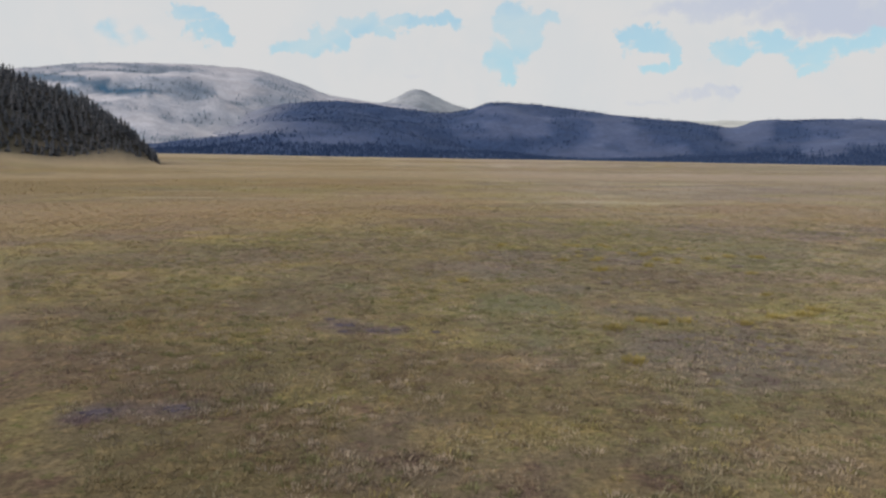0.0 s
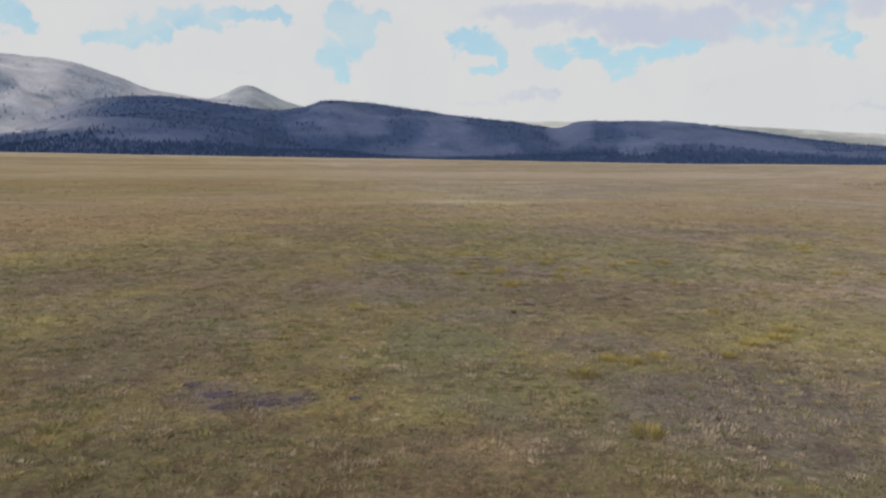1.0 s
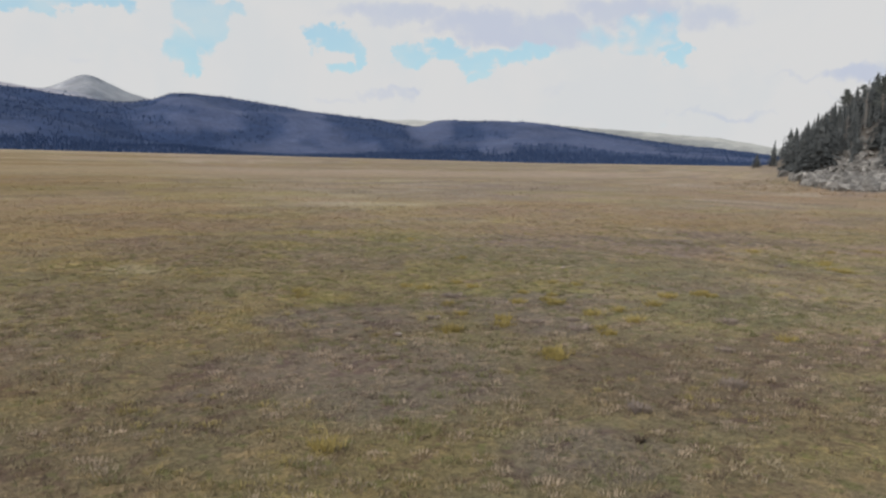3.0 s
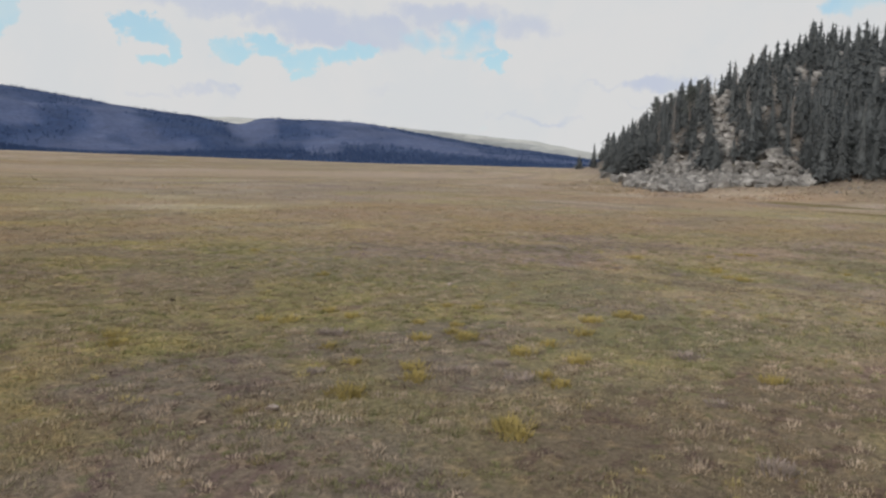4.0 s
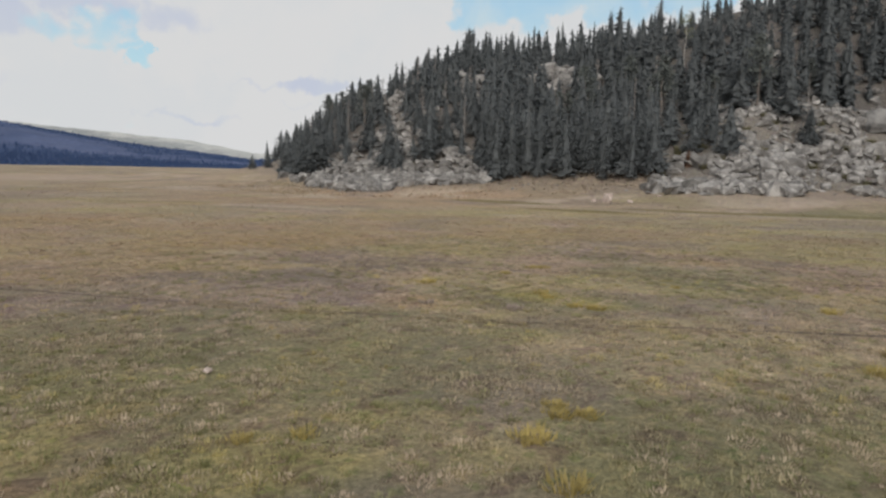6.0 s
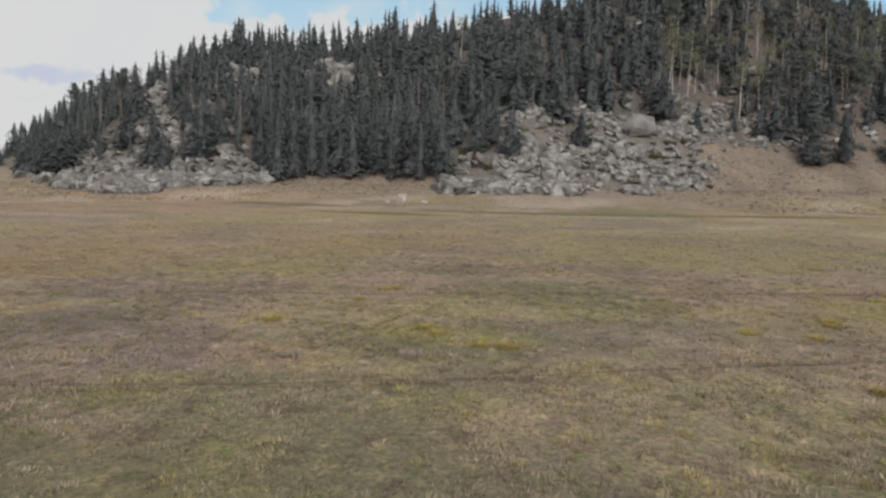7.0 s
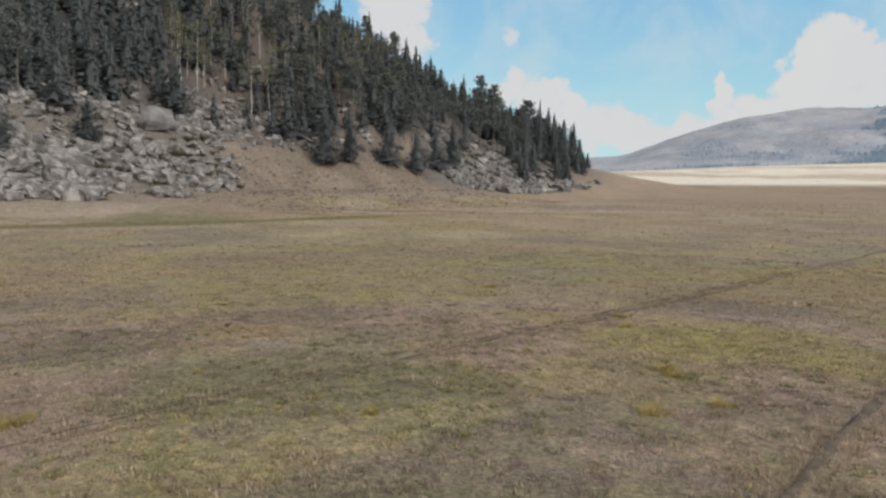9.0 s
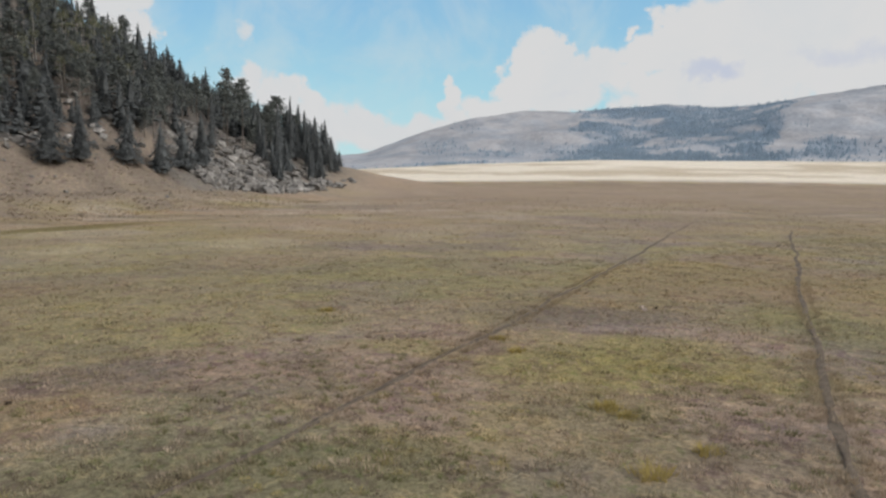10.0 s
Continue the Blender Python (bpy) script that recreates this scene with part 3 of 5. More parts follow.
def mountain(name, label, wood, bare, share, size, crest, foot_r, crest_r, seed, rough=1.0, skirt=0.0, belt=None, stretch=1.0, stands=(), end=None):
    """A range round the meadow. crest: azimuth and elevation of its skyline, in degrees. share: how much of it is bare.
    belt: azimuths between which it is all wood.
    stands: woods, clearings and toned parts (azimuth, elevation, their half sizes, how wooded, how strongly). end:
    azimuth below which it is bare, and of what colour."""
    az_c, el_c = [c[0] for c in crest], [c[1] for c in crest]
    a = np.arange(az_c[0], az_c[-1] + 0.01, 0.16)
    knots = np.convolve(np.pad(np.interp(a, az_c, el_c), 3, mode="edge"), np.ones(7) / 7, "valid")
    u = np.concatenate([np.linspace(0, 1, 40), [1.12, 1.3]])
    rad = np.radians(a)[None, :]
    r = foot_r + (crest_r - foot_r) * u[:, None] + 0 * rad
    x, y = CX + r * np.sin(rad), CY + r * np.cos(rad)
    base = lie(x, y) - 3
    top = 4.6 + crest_r * np.tan(np.radians(knots))[None, :]
    spurs = field(x, y, 420, seed, 4) - 0.5
    shape = np.clip(u, 0, 1)[:, None] ** 1.15
    shape = shape + spurs * 0.75 * rough * np.clip(np.sin(np.clip(u, 0, 1) * math.pi), 0, 1)[:, None]
    z = base + (top - base) * np.clip(shape, 0, 1.0)
    z[u > 1] -= ((u[u > 1] - 1) * 0.5)[:, None] * np.maximum(top - base, 0)[u > 1]
    z += (field(x, y, 60, seed + 1, 3) - 0.5) * 9 * step(0.05, 0.4, u)[:, None]
    ends = step(0, 2.5, a - a[0]) * step(0, 2.5, a[-1] - a)
    z = base - 20 + (z - base + 20) * (0.2 + 0.8 * ends)[None, :]
    uu = u[:, None] + 0 * rad
    w = step(share - 0.11, share + 0.11, field(x / stretch, y, size, seed + 2, 4) + 0.30 * (field(x, y, 45, seed + 3, 3) - 0.5))
    w = np.maximum(w, step(skirt + 0.10, skirt, uu + 0.06 * (field(x, y, 90, seed + 4) - 0.5)))
    if belt:
        edge = a[None, :] + 4.5 * (field(x, y, 130, seed + 5, 4) - 0.5)
        low = step(.16, .04, uu) * step(.46, .6, field(x, y, 80, seed + 8, 3)) * step(134, 138, edge) * .9
        w = np.maximum(np.maximum(w * 0.05, low), step(belt[0] - 0.3, belt[0] + 0.3, edge) * step(belt[1] + 0.3, belt[1] - 0.3, edge) * step(0.25, 0.45, field(x, y, 90, seed + 6, 3)))
    el = np.degrees(np.arctan2(z - 4.6, r))
    ragged = 2.5 * (field(x / 2, y, 110, seed + 10, 5, .7) - 0.5)
    named = np.zeros(w.shape)
    for sa, se, ra, re, amount, weight in stands:
        f = step(1.35, 0.45, ((a[None, :] - sa) / ra) ** 2 + ((el - se) / re) ** 2 + ragged) * weight
        w, named = w * (1 - f) + amount * f, np.maximum(named, f)
    shade = 0.85 + 0.3 * field(x, y, 150, seed + 7, 3)
    mid = step(.42, .62, field(x, y, 75, seed + 9, 4)) * .55 * (1 - .7 * named)
    tone = np.maximum(blend(np.broadcast_to(np.array(bare), w.shape + (3,)), w, np.array(wood)), 0.02)
    tone = blend(tone, mid * (1 - step(skirt + .05, skirt, uu)), (np.array(bare) * .45 + np.array(wood) * .55)) * shade[..., None]
    if end:
        f = step(end[0] + 4.0, end[0] - 5.0, a[None, :] + 4 * (field(x, y, 300, seed + 11, 4) - .5)) * step(1.75, 2.5, el + 1.2 * (field(x, y, 120, seed + 12, 4) - .5))
        tone, w = blend(tone, f, np.array(end[1])), w * (1 - f)
    ob = sheet(name, np.stack([x, y, z], -1).reshape(-1, 3), grid_faces(len(u), len(a))[:, ::-1], HILLSIDE, colours=tone.reshape(-1, 3))
    tagged(ob, label, "mountain", kind="structure")
    return x, y, z, np.clip(w, 0, 1)


def sample_slope(rng, hill, count, u_max=1.0, sparse=0.03):
    """Places on a range, in its woods."""
    x, y, z, w = hill
    out = []
    while len(out) < count:
        i, j = rng.uniform(0, 39 * u_max, 4000), rng.uniform(0, x.shape[1] - 1.001, 4000)
        i0, j0 = i.astype(int), j.astype(int)
        f, g = i - i0, j - j0
        pick = lambda m: (m[i0, j0] * (1 - f) + m[i0 + 1, j0] * f) * (1 - g) + (m[i0, j0 + 1] * (1 - f) + m[i0 + 1, j0 + 1] * f) * g
        keep = rng.rand(4000) < pick(w) ** 2 + sparse
        out += list(zip(pick(x)[keep], pick(y)[keep], pick(z)[keep]))
    return np.array(out[:count])


def far_wood(name, label, places, low, high, mat, seed):
    """Many small two-tier conifers joined in one mesh."""
    rng = np.random.RandomState(seed)
    n, k = len(places), 4
    h = rng.uniform(low, high, n)
    rad = h * rng.uniform(0.15, 0.24, n)
    ang = rng.uniform(0, 6.28, n)[:, None] + np.arange(k)[None, :] * 2 * math.pi / k
    verts, faces = [], []
    base = np.arange(n) * (2 * k + 2)
    ring1 = np.stack([np.cos(ang) * rad[:, None], np.sin(ang) * rad[:, None], np.repeat(h[:, None] * 0.04, k, 1) + rng.uniform(-.3, .3, (n, k))], -1)
    ring2 = np.stack([np.cos(ang + .6) * rad[:, None] * 0.66, np.sin(ang + .6) * rad[:, None] * 0.66, np.repeat(h[:, None] * 0.42, k, 1)], -1)
    tip1 = np.stack([0 * h, 0 * h, h * 0.72], -1)[:, None]
    tip2 = np.stack([rng.uniform(-.3, .3, n), 0 * h, h], -1)[:, None]
    v = np.concatenate([ring1, ring2, tip1, tip2], 1) + places[:, None, :]
    t = []
    for q in range(k):
        r = (q + 1) % k
        t += [np.stack([base + q, base + r, base + 2 * k], -1), np.stack([base + k + q, base + k + r, base + 2 * k + 1], -1)]
    ob = sheet(name, v.reshape(-1, 3), np.stack(t, 1).reshape(-1, 3), mat, smooth=False)
    return tagged(ob, label, "woods", kind="stuff")


# ridge colours with distance haze and cloud shade put into them
HAZE_WOOD, HAZE_SLOPE = (0.028, 0.049, 0.112), (0.073, 0.093, 0.168)
# dome: haze and sunshine are put into its pale lavender tones
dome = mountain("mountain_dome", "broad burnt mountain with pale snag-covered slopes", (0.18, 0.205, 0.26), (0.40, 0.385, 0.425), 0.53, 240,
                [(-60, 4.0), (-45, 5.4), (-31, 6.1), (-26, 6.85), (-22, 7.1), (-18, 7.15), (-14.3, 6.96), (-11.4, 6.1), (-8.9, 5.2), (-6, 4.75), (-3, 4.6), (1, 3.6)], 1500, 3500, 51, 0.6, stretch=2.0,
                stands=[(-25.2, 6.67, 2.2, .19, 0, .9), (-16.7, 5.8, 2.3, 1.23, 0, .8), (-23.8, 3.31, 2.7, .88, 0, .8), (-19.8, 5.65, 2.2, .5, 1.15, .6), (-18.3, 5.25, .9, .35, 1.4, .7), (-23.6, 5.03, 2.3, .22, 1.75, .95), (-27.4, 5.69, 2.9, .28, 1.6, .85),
                        # the stand at -11.5 puts in the right shoulder's brown shading
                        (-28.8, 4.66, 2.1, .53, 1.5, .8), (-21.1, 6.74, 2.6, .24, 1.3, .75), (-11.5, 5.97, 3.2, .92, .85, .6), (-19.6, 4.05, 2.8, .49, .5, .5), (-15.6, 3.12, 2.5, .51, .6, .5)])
# peak: distance haze is mixed into the grey-blue base tones
peak = mountain("mountain_peak", "small rounded grassy peak far off in haze", (0.19, 0.205, 0.24), (0.325, 0.335, 0.365), 0.55, 260,
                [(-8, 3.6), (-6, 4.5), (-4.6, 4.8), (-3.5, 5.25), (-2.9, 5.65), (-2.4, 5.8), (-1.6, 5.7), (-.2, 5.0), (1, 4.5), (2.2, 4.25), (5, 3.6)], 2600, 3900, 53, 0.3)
ridge = mountain("mountain_ridge", "long ridge covered with conifers, blue with haze and dark with cloud shade", HAZE_WOOD, HAZE_SLOPE, 0.41, 210,
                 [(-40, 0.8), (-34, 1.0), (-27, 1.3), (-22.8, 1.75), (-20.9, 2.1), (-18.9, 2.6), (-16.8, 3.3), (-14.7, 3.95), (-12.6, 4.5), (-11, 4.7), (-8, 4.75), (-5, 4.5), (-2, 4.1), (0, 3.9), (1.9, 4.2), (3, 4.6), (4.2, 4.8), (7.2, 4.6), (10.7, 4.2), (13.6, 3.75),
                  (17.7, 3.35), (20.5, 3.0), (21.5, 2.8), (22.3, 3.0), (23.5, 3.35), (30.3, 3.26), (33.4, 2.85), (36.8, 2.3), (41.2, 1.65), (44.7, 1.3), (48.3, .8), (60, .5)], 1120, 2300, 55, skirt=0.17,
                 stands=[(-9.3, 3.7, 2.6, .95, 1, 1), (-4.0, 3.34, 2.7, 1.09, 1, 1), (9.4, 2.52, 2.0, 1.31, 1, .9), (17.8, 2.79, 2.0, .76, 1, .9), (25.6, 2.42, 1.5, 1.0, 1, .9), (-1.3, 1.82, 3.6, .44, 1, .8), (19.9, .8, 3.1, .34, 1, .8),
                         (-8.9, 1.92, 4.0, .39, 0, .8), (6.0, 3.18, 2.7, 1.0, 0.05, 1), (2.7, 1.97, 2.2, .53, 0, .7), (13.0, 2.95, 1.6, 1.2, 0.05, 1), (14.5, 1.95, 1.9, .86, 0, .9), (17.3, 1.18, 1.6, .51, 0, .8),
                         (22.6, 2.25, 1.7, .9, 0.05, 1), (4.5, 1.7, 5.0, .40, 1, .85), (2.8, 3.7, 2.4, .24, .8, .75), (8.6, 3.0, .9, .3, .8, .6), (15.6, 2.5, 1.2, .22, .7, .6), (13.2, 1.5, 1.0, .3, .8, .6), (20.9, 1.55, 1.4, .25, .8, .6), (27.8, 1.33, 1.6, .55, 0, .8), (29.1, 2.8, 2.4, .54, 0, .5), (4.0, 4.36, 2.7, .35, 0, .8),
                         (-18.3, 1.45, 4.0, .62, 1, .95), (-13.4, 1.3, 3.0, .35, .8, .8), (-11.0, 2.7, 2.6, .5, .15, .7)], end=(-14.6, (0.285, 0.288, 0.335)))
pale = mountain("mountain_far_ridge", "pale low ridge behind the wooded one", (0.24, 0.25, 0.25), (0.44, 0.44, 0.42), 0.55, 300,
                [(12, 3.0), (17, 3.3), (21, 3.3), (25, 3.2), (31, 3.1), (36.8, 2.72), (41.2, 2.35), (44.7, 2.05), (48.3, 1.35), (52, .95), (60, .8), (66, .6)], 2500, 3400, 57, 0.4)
# south hills: wood and grass colours paled and blued to paint the haze
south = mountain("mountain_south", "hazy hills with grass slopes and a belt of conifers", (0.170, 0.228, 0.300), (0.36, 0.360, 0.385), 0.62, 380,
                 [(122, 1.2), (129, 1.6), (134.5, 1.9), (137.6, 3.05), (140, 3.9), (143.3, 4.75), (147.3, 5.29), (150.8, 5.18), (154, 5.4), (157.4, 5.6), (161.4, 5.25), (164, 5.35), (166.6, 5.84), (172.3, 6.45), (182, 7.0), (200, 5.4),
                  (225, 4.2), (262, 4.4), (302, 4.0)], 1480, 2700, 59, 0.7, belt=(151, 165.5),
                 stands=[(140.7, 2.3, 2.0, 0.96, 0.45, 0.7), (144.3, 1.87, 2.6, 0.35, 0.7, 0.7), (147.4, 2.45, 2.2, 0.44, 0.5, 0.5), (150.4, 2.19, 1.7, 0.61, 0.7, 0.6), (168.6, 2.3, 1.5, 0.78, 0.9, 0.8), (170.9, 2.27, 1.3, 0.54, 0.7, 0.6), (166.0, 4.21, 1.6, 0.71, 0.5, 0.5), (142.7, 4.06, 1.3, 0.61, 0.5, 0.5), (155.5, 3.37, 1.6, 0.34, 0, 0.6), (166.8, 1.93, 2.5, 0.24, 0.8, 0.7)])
mountain("mountain_east", "low wooded hills beyond the knoll", (0.13, 0.15, 0.16), (0.30, 0.29, 0.29), 0.5, 300, [(50, .6), (56, .8), (70, 1.4), (90, 1.6), (110, 1.4), (130, 1.3)], 1600, 2500, 63, 0.7)

# ridge conifers: the haze's blue is part of their base colour
RIDGE_HAZE_NEEDLES = mottled("hazy_ridge_conifers", (0.029, 0.050, 0.112), (0.038, 0.061, 0.126), 0.02, 0.95, per_object=0.3)
# south conifers: pale blue is painted haze over the green
SOUTH_HAZE_NEEDLES = mottled("hazy_south_conifers", (0.235, 0.310, 0.390), (0.275, 0.350, 0.425), 0.02, 0.95, per_object=0.3)
rng = np.random.RandomState(5)
far_wood("far_woods", "dense conifer woods on the distant ridge, blue with haze", np.concatenate([sample_slope(rng, ridge, 11000, 1.0, 0.0), sample_slope(rng, ridge, 8000, 0.19)]), 3.5, 7.5, RIDGE_HAZE_NEEDLES, 1)
far_wood("far_woods", "blue-grey conifer woods on the hazy south hills", np.concatenate([sample_slope(rng, south, 8500, 1.0, 0.0), sample_slope(rng, south, 800, 0.035, 1.0), sample_slope(rng, south, 1600, 0.16, 0.02)]), 5, 10, SOUTH_HAZE_NEEDLES, 2)
# dome conifers: needles blued for the haze in front of them
DOME_HAZE_NEEDLES = mottled("hazy_burnt_mountain_conifers", (0.120, 0.155, 0.195), (0.165, 0.200, 0.240), 0.02, 0.95, per_object=0.3)
far_wood("far_woods", "thin snag woods on the burnt mountain", sample_slope(rng, dome, 2600, 1.0, 0.0), 6, 12, DOME_HAZE_NEEDLES, 3)


# ---------------------------------------------------------------- trees
def spray(out, p, d, size, rng):
    """A small drooping twig with needles: three ragged leaves about its tip."""
    side, down = np.array([-d[1], d[0], 0.0]), np.array([0, 0, 1.0])
    tip = p + d * size - down * size * rng.uniform(.15, .65)
    for sgn in (-1, 1):
        w = size * rng.uniform(.26, .5)
        out.append((p + down * size * .12, p + side * sgn * w + d * size * rng.uniform(.2, .6) - down * size * rng.uniform(.1, .5), tip))
    out.append((p + side * size * .2 + down * size * .15, p - side * size * .2, tip + down * size * rng.uniform(.1, .3)))


def spruce_crown(seed, height, radius, bare=0.06, gap=0.08, sprays=580):
    """Whorls of drooping branches set with twigs, round a dense inner mass."""
    rng, out = np.random.RandomState(seed), []
    lobes = rng.uniform(0, 6.28, 5)
    count = int(sprays * (1 - gap))
    grow = (620 / sprays) ** .45
    for i in range(count):
        f = 1 - (1 - (i + rng.rand()) / count) ** .62
        z = height * (bare + (0.97 - bare) * f)
        turn = rng.uniform(0, 6.283)
        whorl = 0.90 + 0.10 * math.cos(f * height * 4.4 + 1.3 * math.sin(turn + seed))
        ragged = 0.86 + 0.12 * math.sin(3 * turn + lobes[0] + 9 * f) + 0.13 * math.sin(2 * turn + lobes[1] - 14 * f)
        reach = (radius * (1 - f) ** 0.74 + 0.12) * whorl * ragged * (0.8 + 0.2 * min(1, f * 10))
        q = reach * rng.uniform(.22, 1.0) ** .6
        size = (0.26 + 0.30 * (1 - f)) * rng.uniform(.6, 1.4) * grow * (radius / 3.3) ** .5
        d = np.array([math.cos(turn), math.sin(turn), 0])
        spray(out, d * max(0, q - size * .6) + np.array([0, 0, z - q * .16 * (1 - f)]), d, size, rng)
    for f, reach in ((0.0, .40), (.12, .42), (.26, .40), (.42, .34), (.58, .28), (.74, .20)):      # the dense inner mass, tier over tier
        n, z = 9, height * (bare + .02 + f * .93)
        q = radius * .40 * (1 - f) ** .9 * rng.uniform(.6, 1.3, n)
        low = z + radius * .25 * rng.uniform(-1, 1, n)
        t = np.arange(n) * 2 * math.pi / n + rng.uniform(0, 6)
        for k in range(n):
            m = (k + 1) % n
            out.append(((q[k] * math.cos(t[k]), q[k] * math.sin(t[k]), low[k]), (q[m] * math.cos(t[m]), q[m] * math.sin(t[m]), low[m]), (0, 0, z + height * reach)))
    top = np.array([0, 0, height])
    for k in range(3):
        a = k * 2.1
        out.append((top, top + np.array([.13 * math.cos(a), .13 * math.sin(a), -.9]), top + np.array([.13 * math.cos(a + 1), .13 * math.sin(a + 1), -.9])))
    return np.array(out)


def clump(out, centre, size, count, rng, leaf):
    for _ in range(count):
        c = centre + rng.normal(0, 1, 3) * np.array([size, size, size * .55]) * .5
        a, b = rng.normal(0, 1, 3), rng.normal(0, 1, 3)
        a, b = a / np.linalg.norm(a) * leaf, b / np.linalg.norm(b) * leaf
        out.append((c, c + a, c + b))


def pine_crown(seed, height, radius):
    rng, out = np.random.RandomState(seed), []
    for k in range(26):
        f = rng.uniform(0, 1) ** 0.8
        z = height * (0.34 + 0.64 * f)
        r = radius * (1.05 - f) ** 0.6
        a = rng.uniform(0, 6.28)
        for q in (0.45, 0.95):
            clump(out, np.array([math.cos(a) * r * q, math.sin(a) * r * q, z + rng.uniform(-.2, .3)]), r * .50 + .25, 10, rng, 0.62)
    clump(out, np.array([0, 0, height * .97]), .8, 14, rng, .5)
    return np.array(out)


def aspen_crown(seed, height, radius):
    rng, out = np.random.RandomState(seed), []
    for k in range(16):
        f = rng.rand()
        z, r, a = height * (0.55 + 0.43 * f), radius * (1.1 - f) ** .5 * rng.uniform(.2, 1), rng.uniform(0, 6.28)
        clump(out, np.array([math.cos(a) * r, math.sin(a) * r, z]), 1.1, 16, rng, 0.30)
    return np.array(out)


def snag_crown(seed, height, radius):
    rng, out = np.random.RandomState(seed), []
    for k in range(46):
        z, a = height * rng.uniform(.22, .97), rng.uniform(0, 6.28)
        length = radius * (1.05 - z / height) * rng.uniform(.4, 1.1) + .25
        d = np.array([math.cos(a), math.sin(a), rng.uniform(-.45, .1)])
        p, s = np.array([0, 0, z]), np.array([0, 0, .07])
        out += [(p - s, p + s, p + d * length), (p + d * length * .4, p + d * length * .45 + s, p + d * length * .8 + np.array([.2, -.2, -.35]))]
    return np.array(out)


def trunk_tris(seed, height, thick, lean=0.02):
    rng, rings, k = np.random.RandomState(seed + 900), [], 6
    for f in (0, .03, .25, .5, .75, 1.0):
        r = thick * (1.35 if f == 0 else 1 - 0.88 * f)
        off = rng.uniform(-1, 1, 2) * lean * height * f
        rings.append([(off[0] + r * math.cos(a), off[1] + r * math.sin(a), f * height - (0.9 if f == 0 else 0)) for a in np.arange(k) * 6.2832 / k])
    v = np.array(rings)
    out = []
    for i in range(len(rings) - 1):
        for j in range(k):
            m = (j + 1) % k
            out += [(v[i, j], v[i, m], v[i + 1, m]), (v[i, j], v[i + 1, m], v[i + 1, j])]
    return np.array(out)


def tri_mesh(name, tris, mat, smooth=False):
    tris = np.asarray(tris, np.float32)
    ob = sheet(name, tris.reshape(-1, 3), np.arange(len(tris) * 3).reshape(-1, 3), mat, smooth=smooth)
    me = ob.data
    bpy.data.objects.remove(ob)
    return me


KINDS = {}


def tree_kind(key, name, label, trunk, crown, trunk_mat, crown_mat):
    KINDS[key] = (name, label, trunk, crown, tri_mesh("trunk", trunk, trunk_mat), tri_mesh("crown", crown, crown_mat))


for i, (hh, rr) in enumerate(((13, 3.6), (12, 3.7), (14, 3.4), (11, 3.6))):
    tree_kind("spruce%d" % i, "spruce_tree", "dark green spruce tree with drooping branches", trunk_tris(i, hh * .96, .19), spruce_crown(i, hh, rr, 0.05 + .03 * (i == 2), .06), BARK, NEEDLES)
for i, (hh, rr) in enumerate(((15, 2.8), (14, 2.5))):
    tree_kind("fir%d" % i, "fir_tree", "tall narrow fir with gaps between branches", trunk_tris(10 + i, hh * .97, .17), spruce_crown(20 + i, hh, rr, 0.08, .22), BARK, NEEDLES)
for i, (hh, rr) in enumerate(((13, 3.2), (14, 2.9), (12, 3.4))):
    tree_kind("back%d" % i, "spruce_tree", "dark green spruce tree with drooping branches", trunk_tris(50 + i, hh * .96, .19)[:36], spruce_crown(120 + i, hh, rr, 0.05, .0, 74), BARK, NEEDLES)
# spur trees: cloud shade is put into the needle and trunk colour
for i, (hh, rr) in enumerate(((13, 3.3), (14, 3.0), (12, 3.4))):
    tree_kind("shade%d" % i, "fir_tree", "blackish fir tree in a dense stand", trunk_tris(90 + i, hh * .6, .16)[:24], spruce_crown(190 + i, hh, rr, 0.02, .0, 16), SPUR_SHADE_NEEDLES, SPUR_SHADE_NEEDLES)
for i in range(2):
    tree_kind("pine%d" % i, "pine_tree", "pine tree with clumped grey-green crown", trunk_tris(20 + i, 13.5, .22), pine_crown(40 + i, 14, 2.5), BARK, PINE_NEEDLES)
for i in range(2):
    tree_kind("aspen%d" % i, "aspen_tree", "slender pale-trunked aspen with thin yellowing leaves", trunk_tris(30 + i, 12, .095, .04), aspen_crown(60 + i, 12.5, 1.7), ASPEN_BARK, ASPEN_LEAVES)
for i in range(2):
    tree_kind("snag%d" % i, "dead_tree", "grey dead conifer with bare broken branches", trunk_tris(40 + i, 12, .16, .02), snag_crown(80 + i, 12, 1.5), DEAD_TWIGS, DEAD_TWIGS)


tree_kind("russet", "small_conifer", "small russet-brown dying conifer among grey boulders", trunk_tris(70, 2.7, .06), spruce_crown(170, 2.9, 1.0, .05, .0, 160), BARK, RUSSET)


def plant(key, x, y, height=1.0, wide=1.0, turn=0.0, group="conifers on the knoll", label=""):
    """A tree as a thing of its own: trunk and crown under an empty at its foot. height: a factor of the kind's own."""
    name, text, _, _, trunk, crown = KINDS[key]
    root = new(name)
    root.matrix_basis = pose(x, y, float(lie(x, y)) - 0.1, 0, 0, math.degrees(turn)) @ Matrix.Diagonal((height * wide, height * wide, height, 1))
    for part_name, me in (("trunk", trunk), ("crown", crown)):
        new(part_name, me).parent = root
    return tagged(root, label or text, "tree", group)


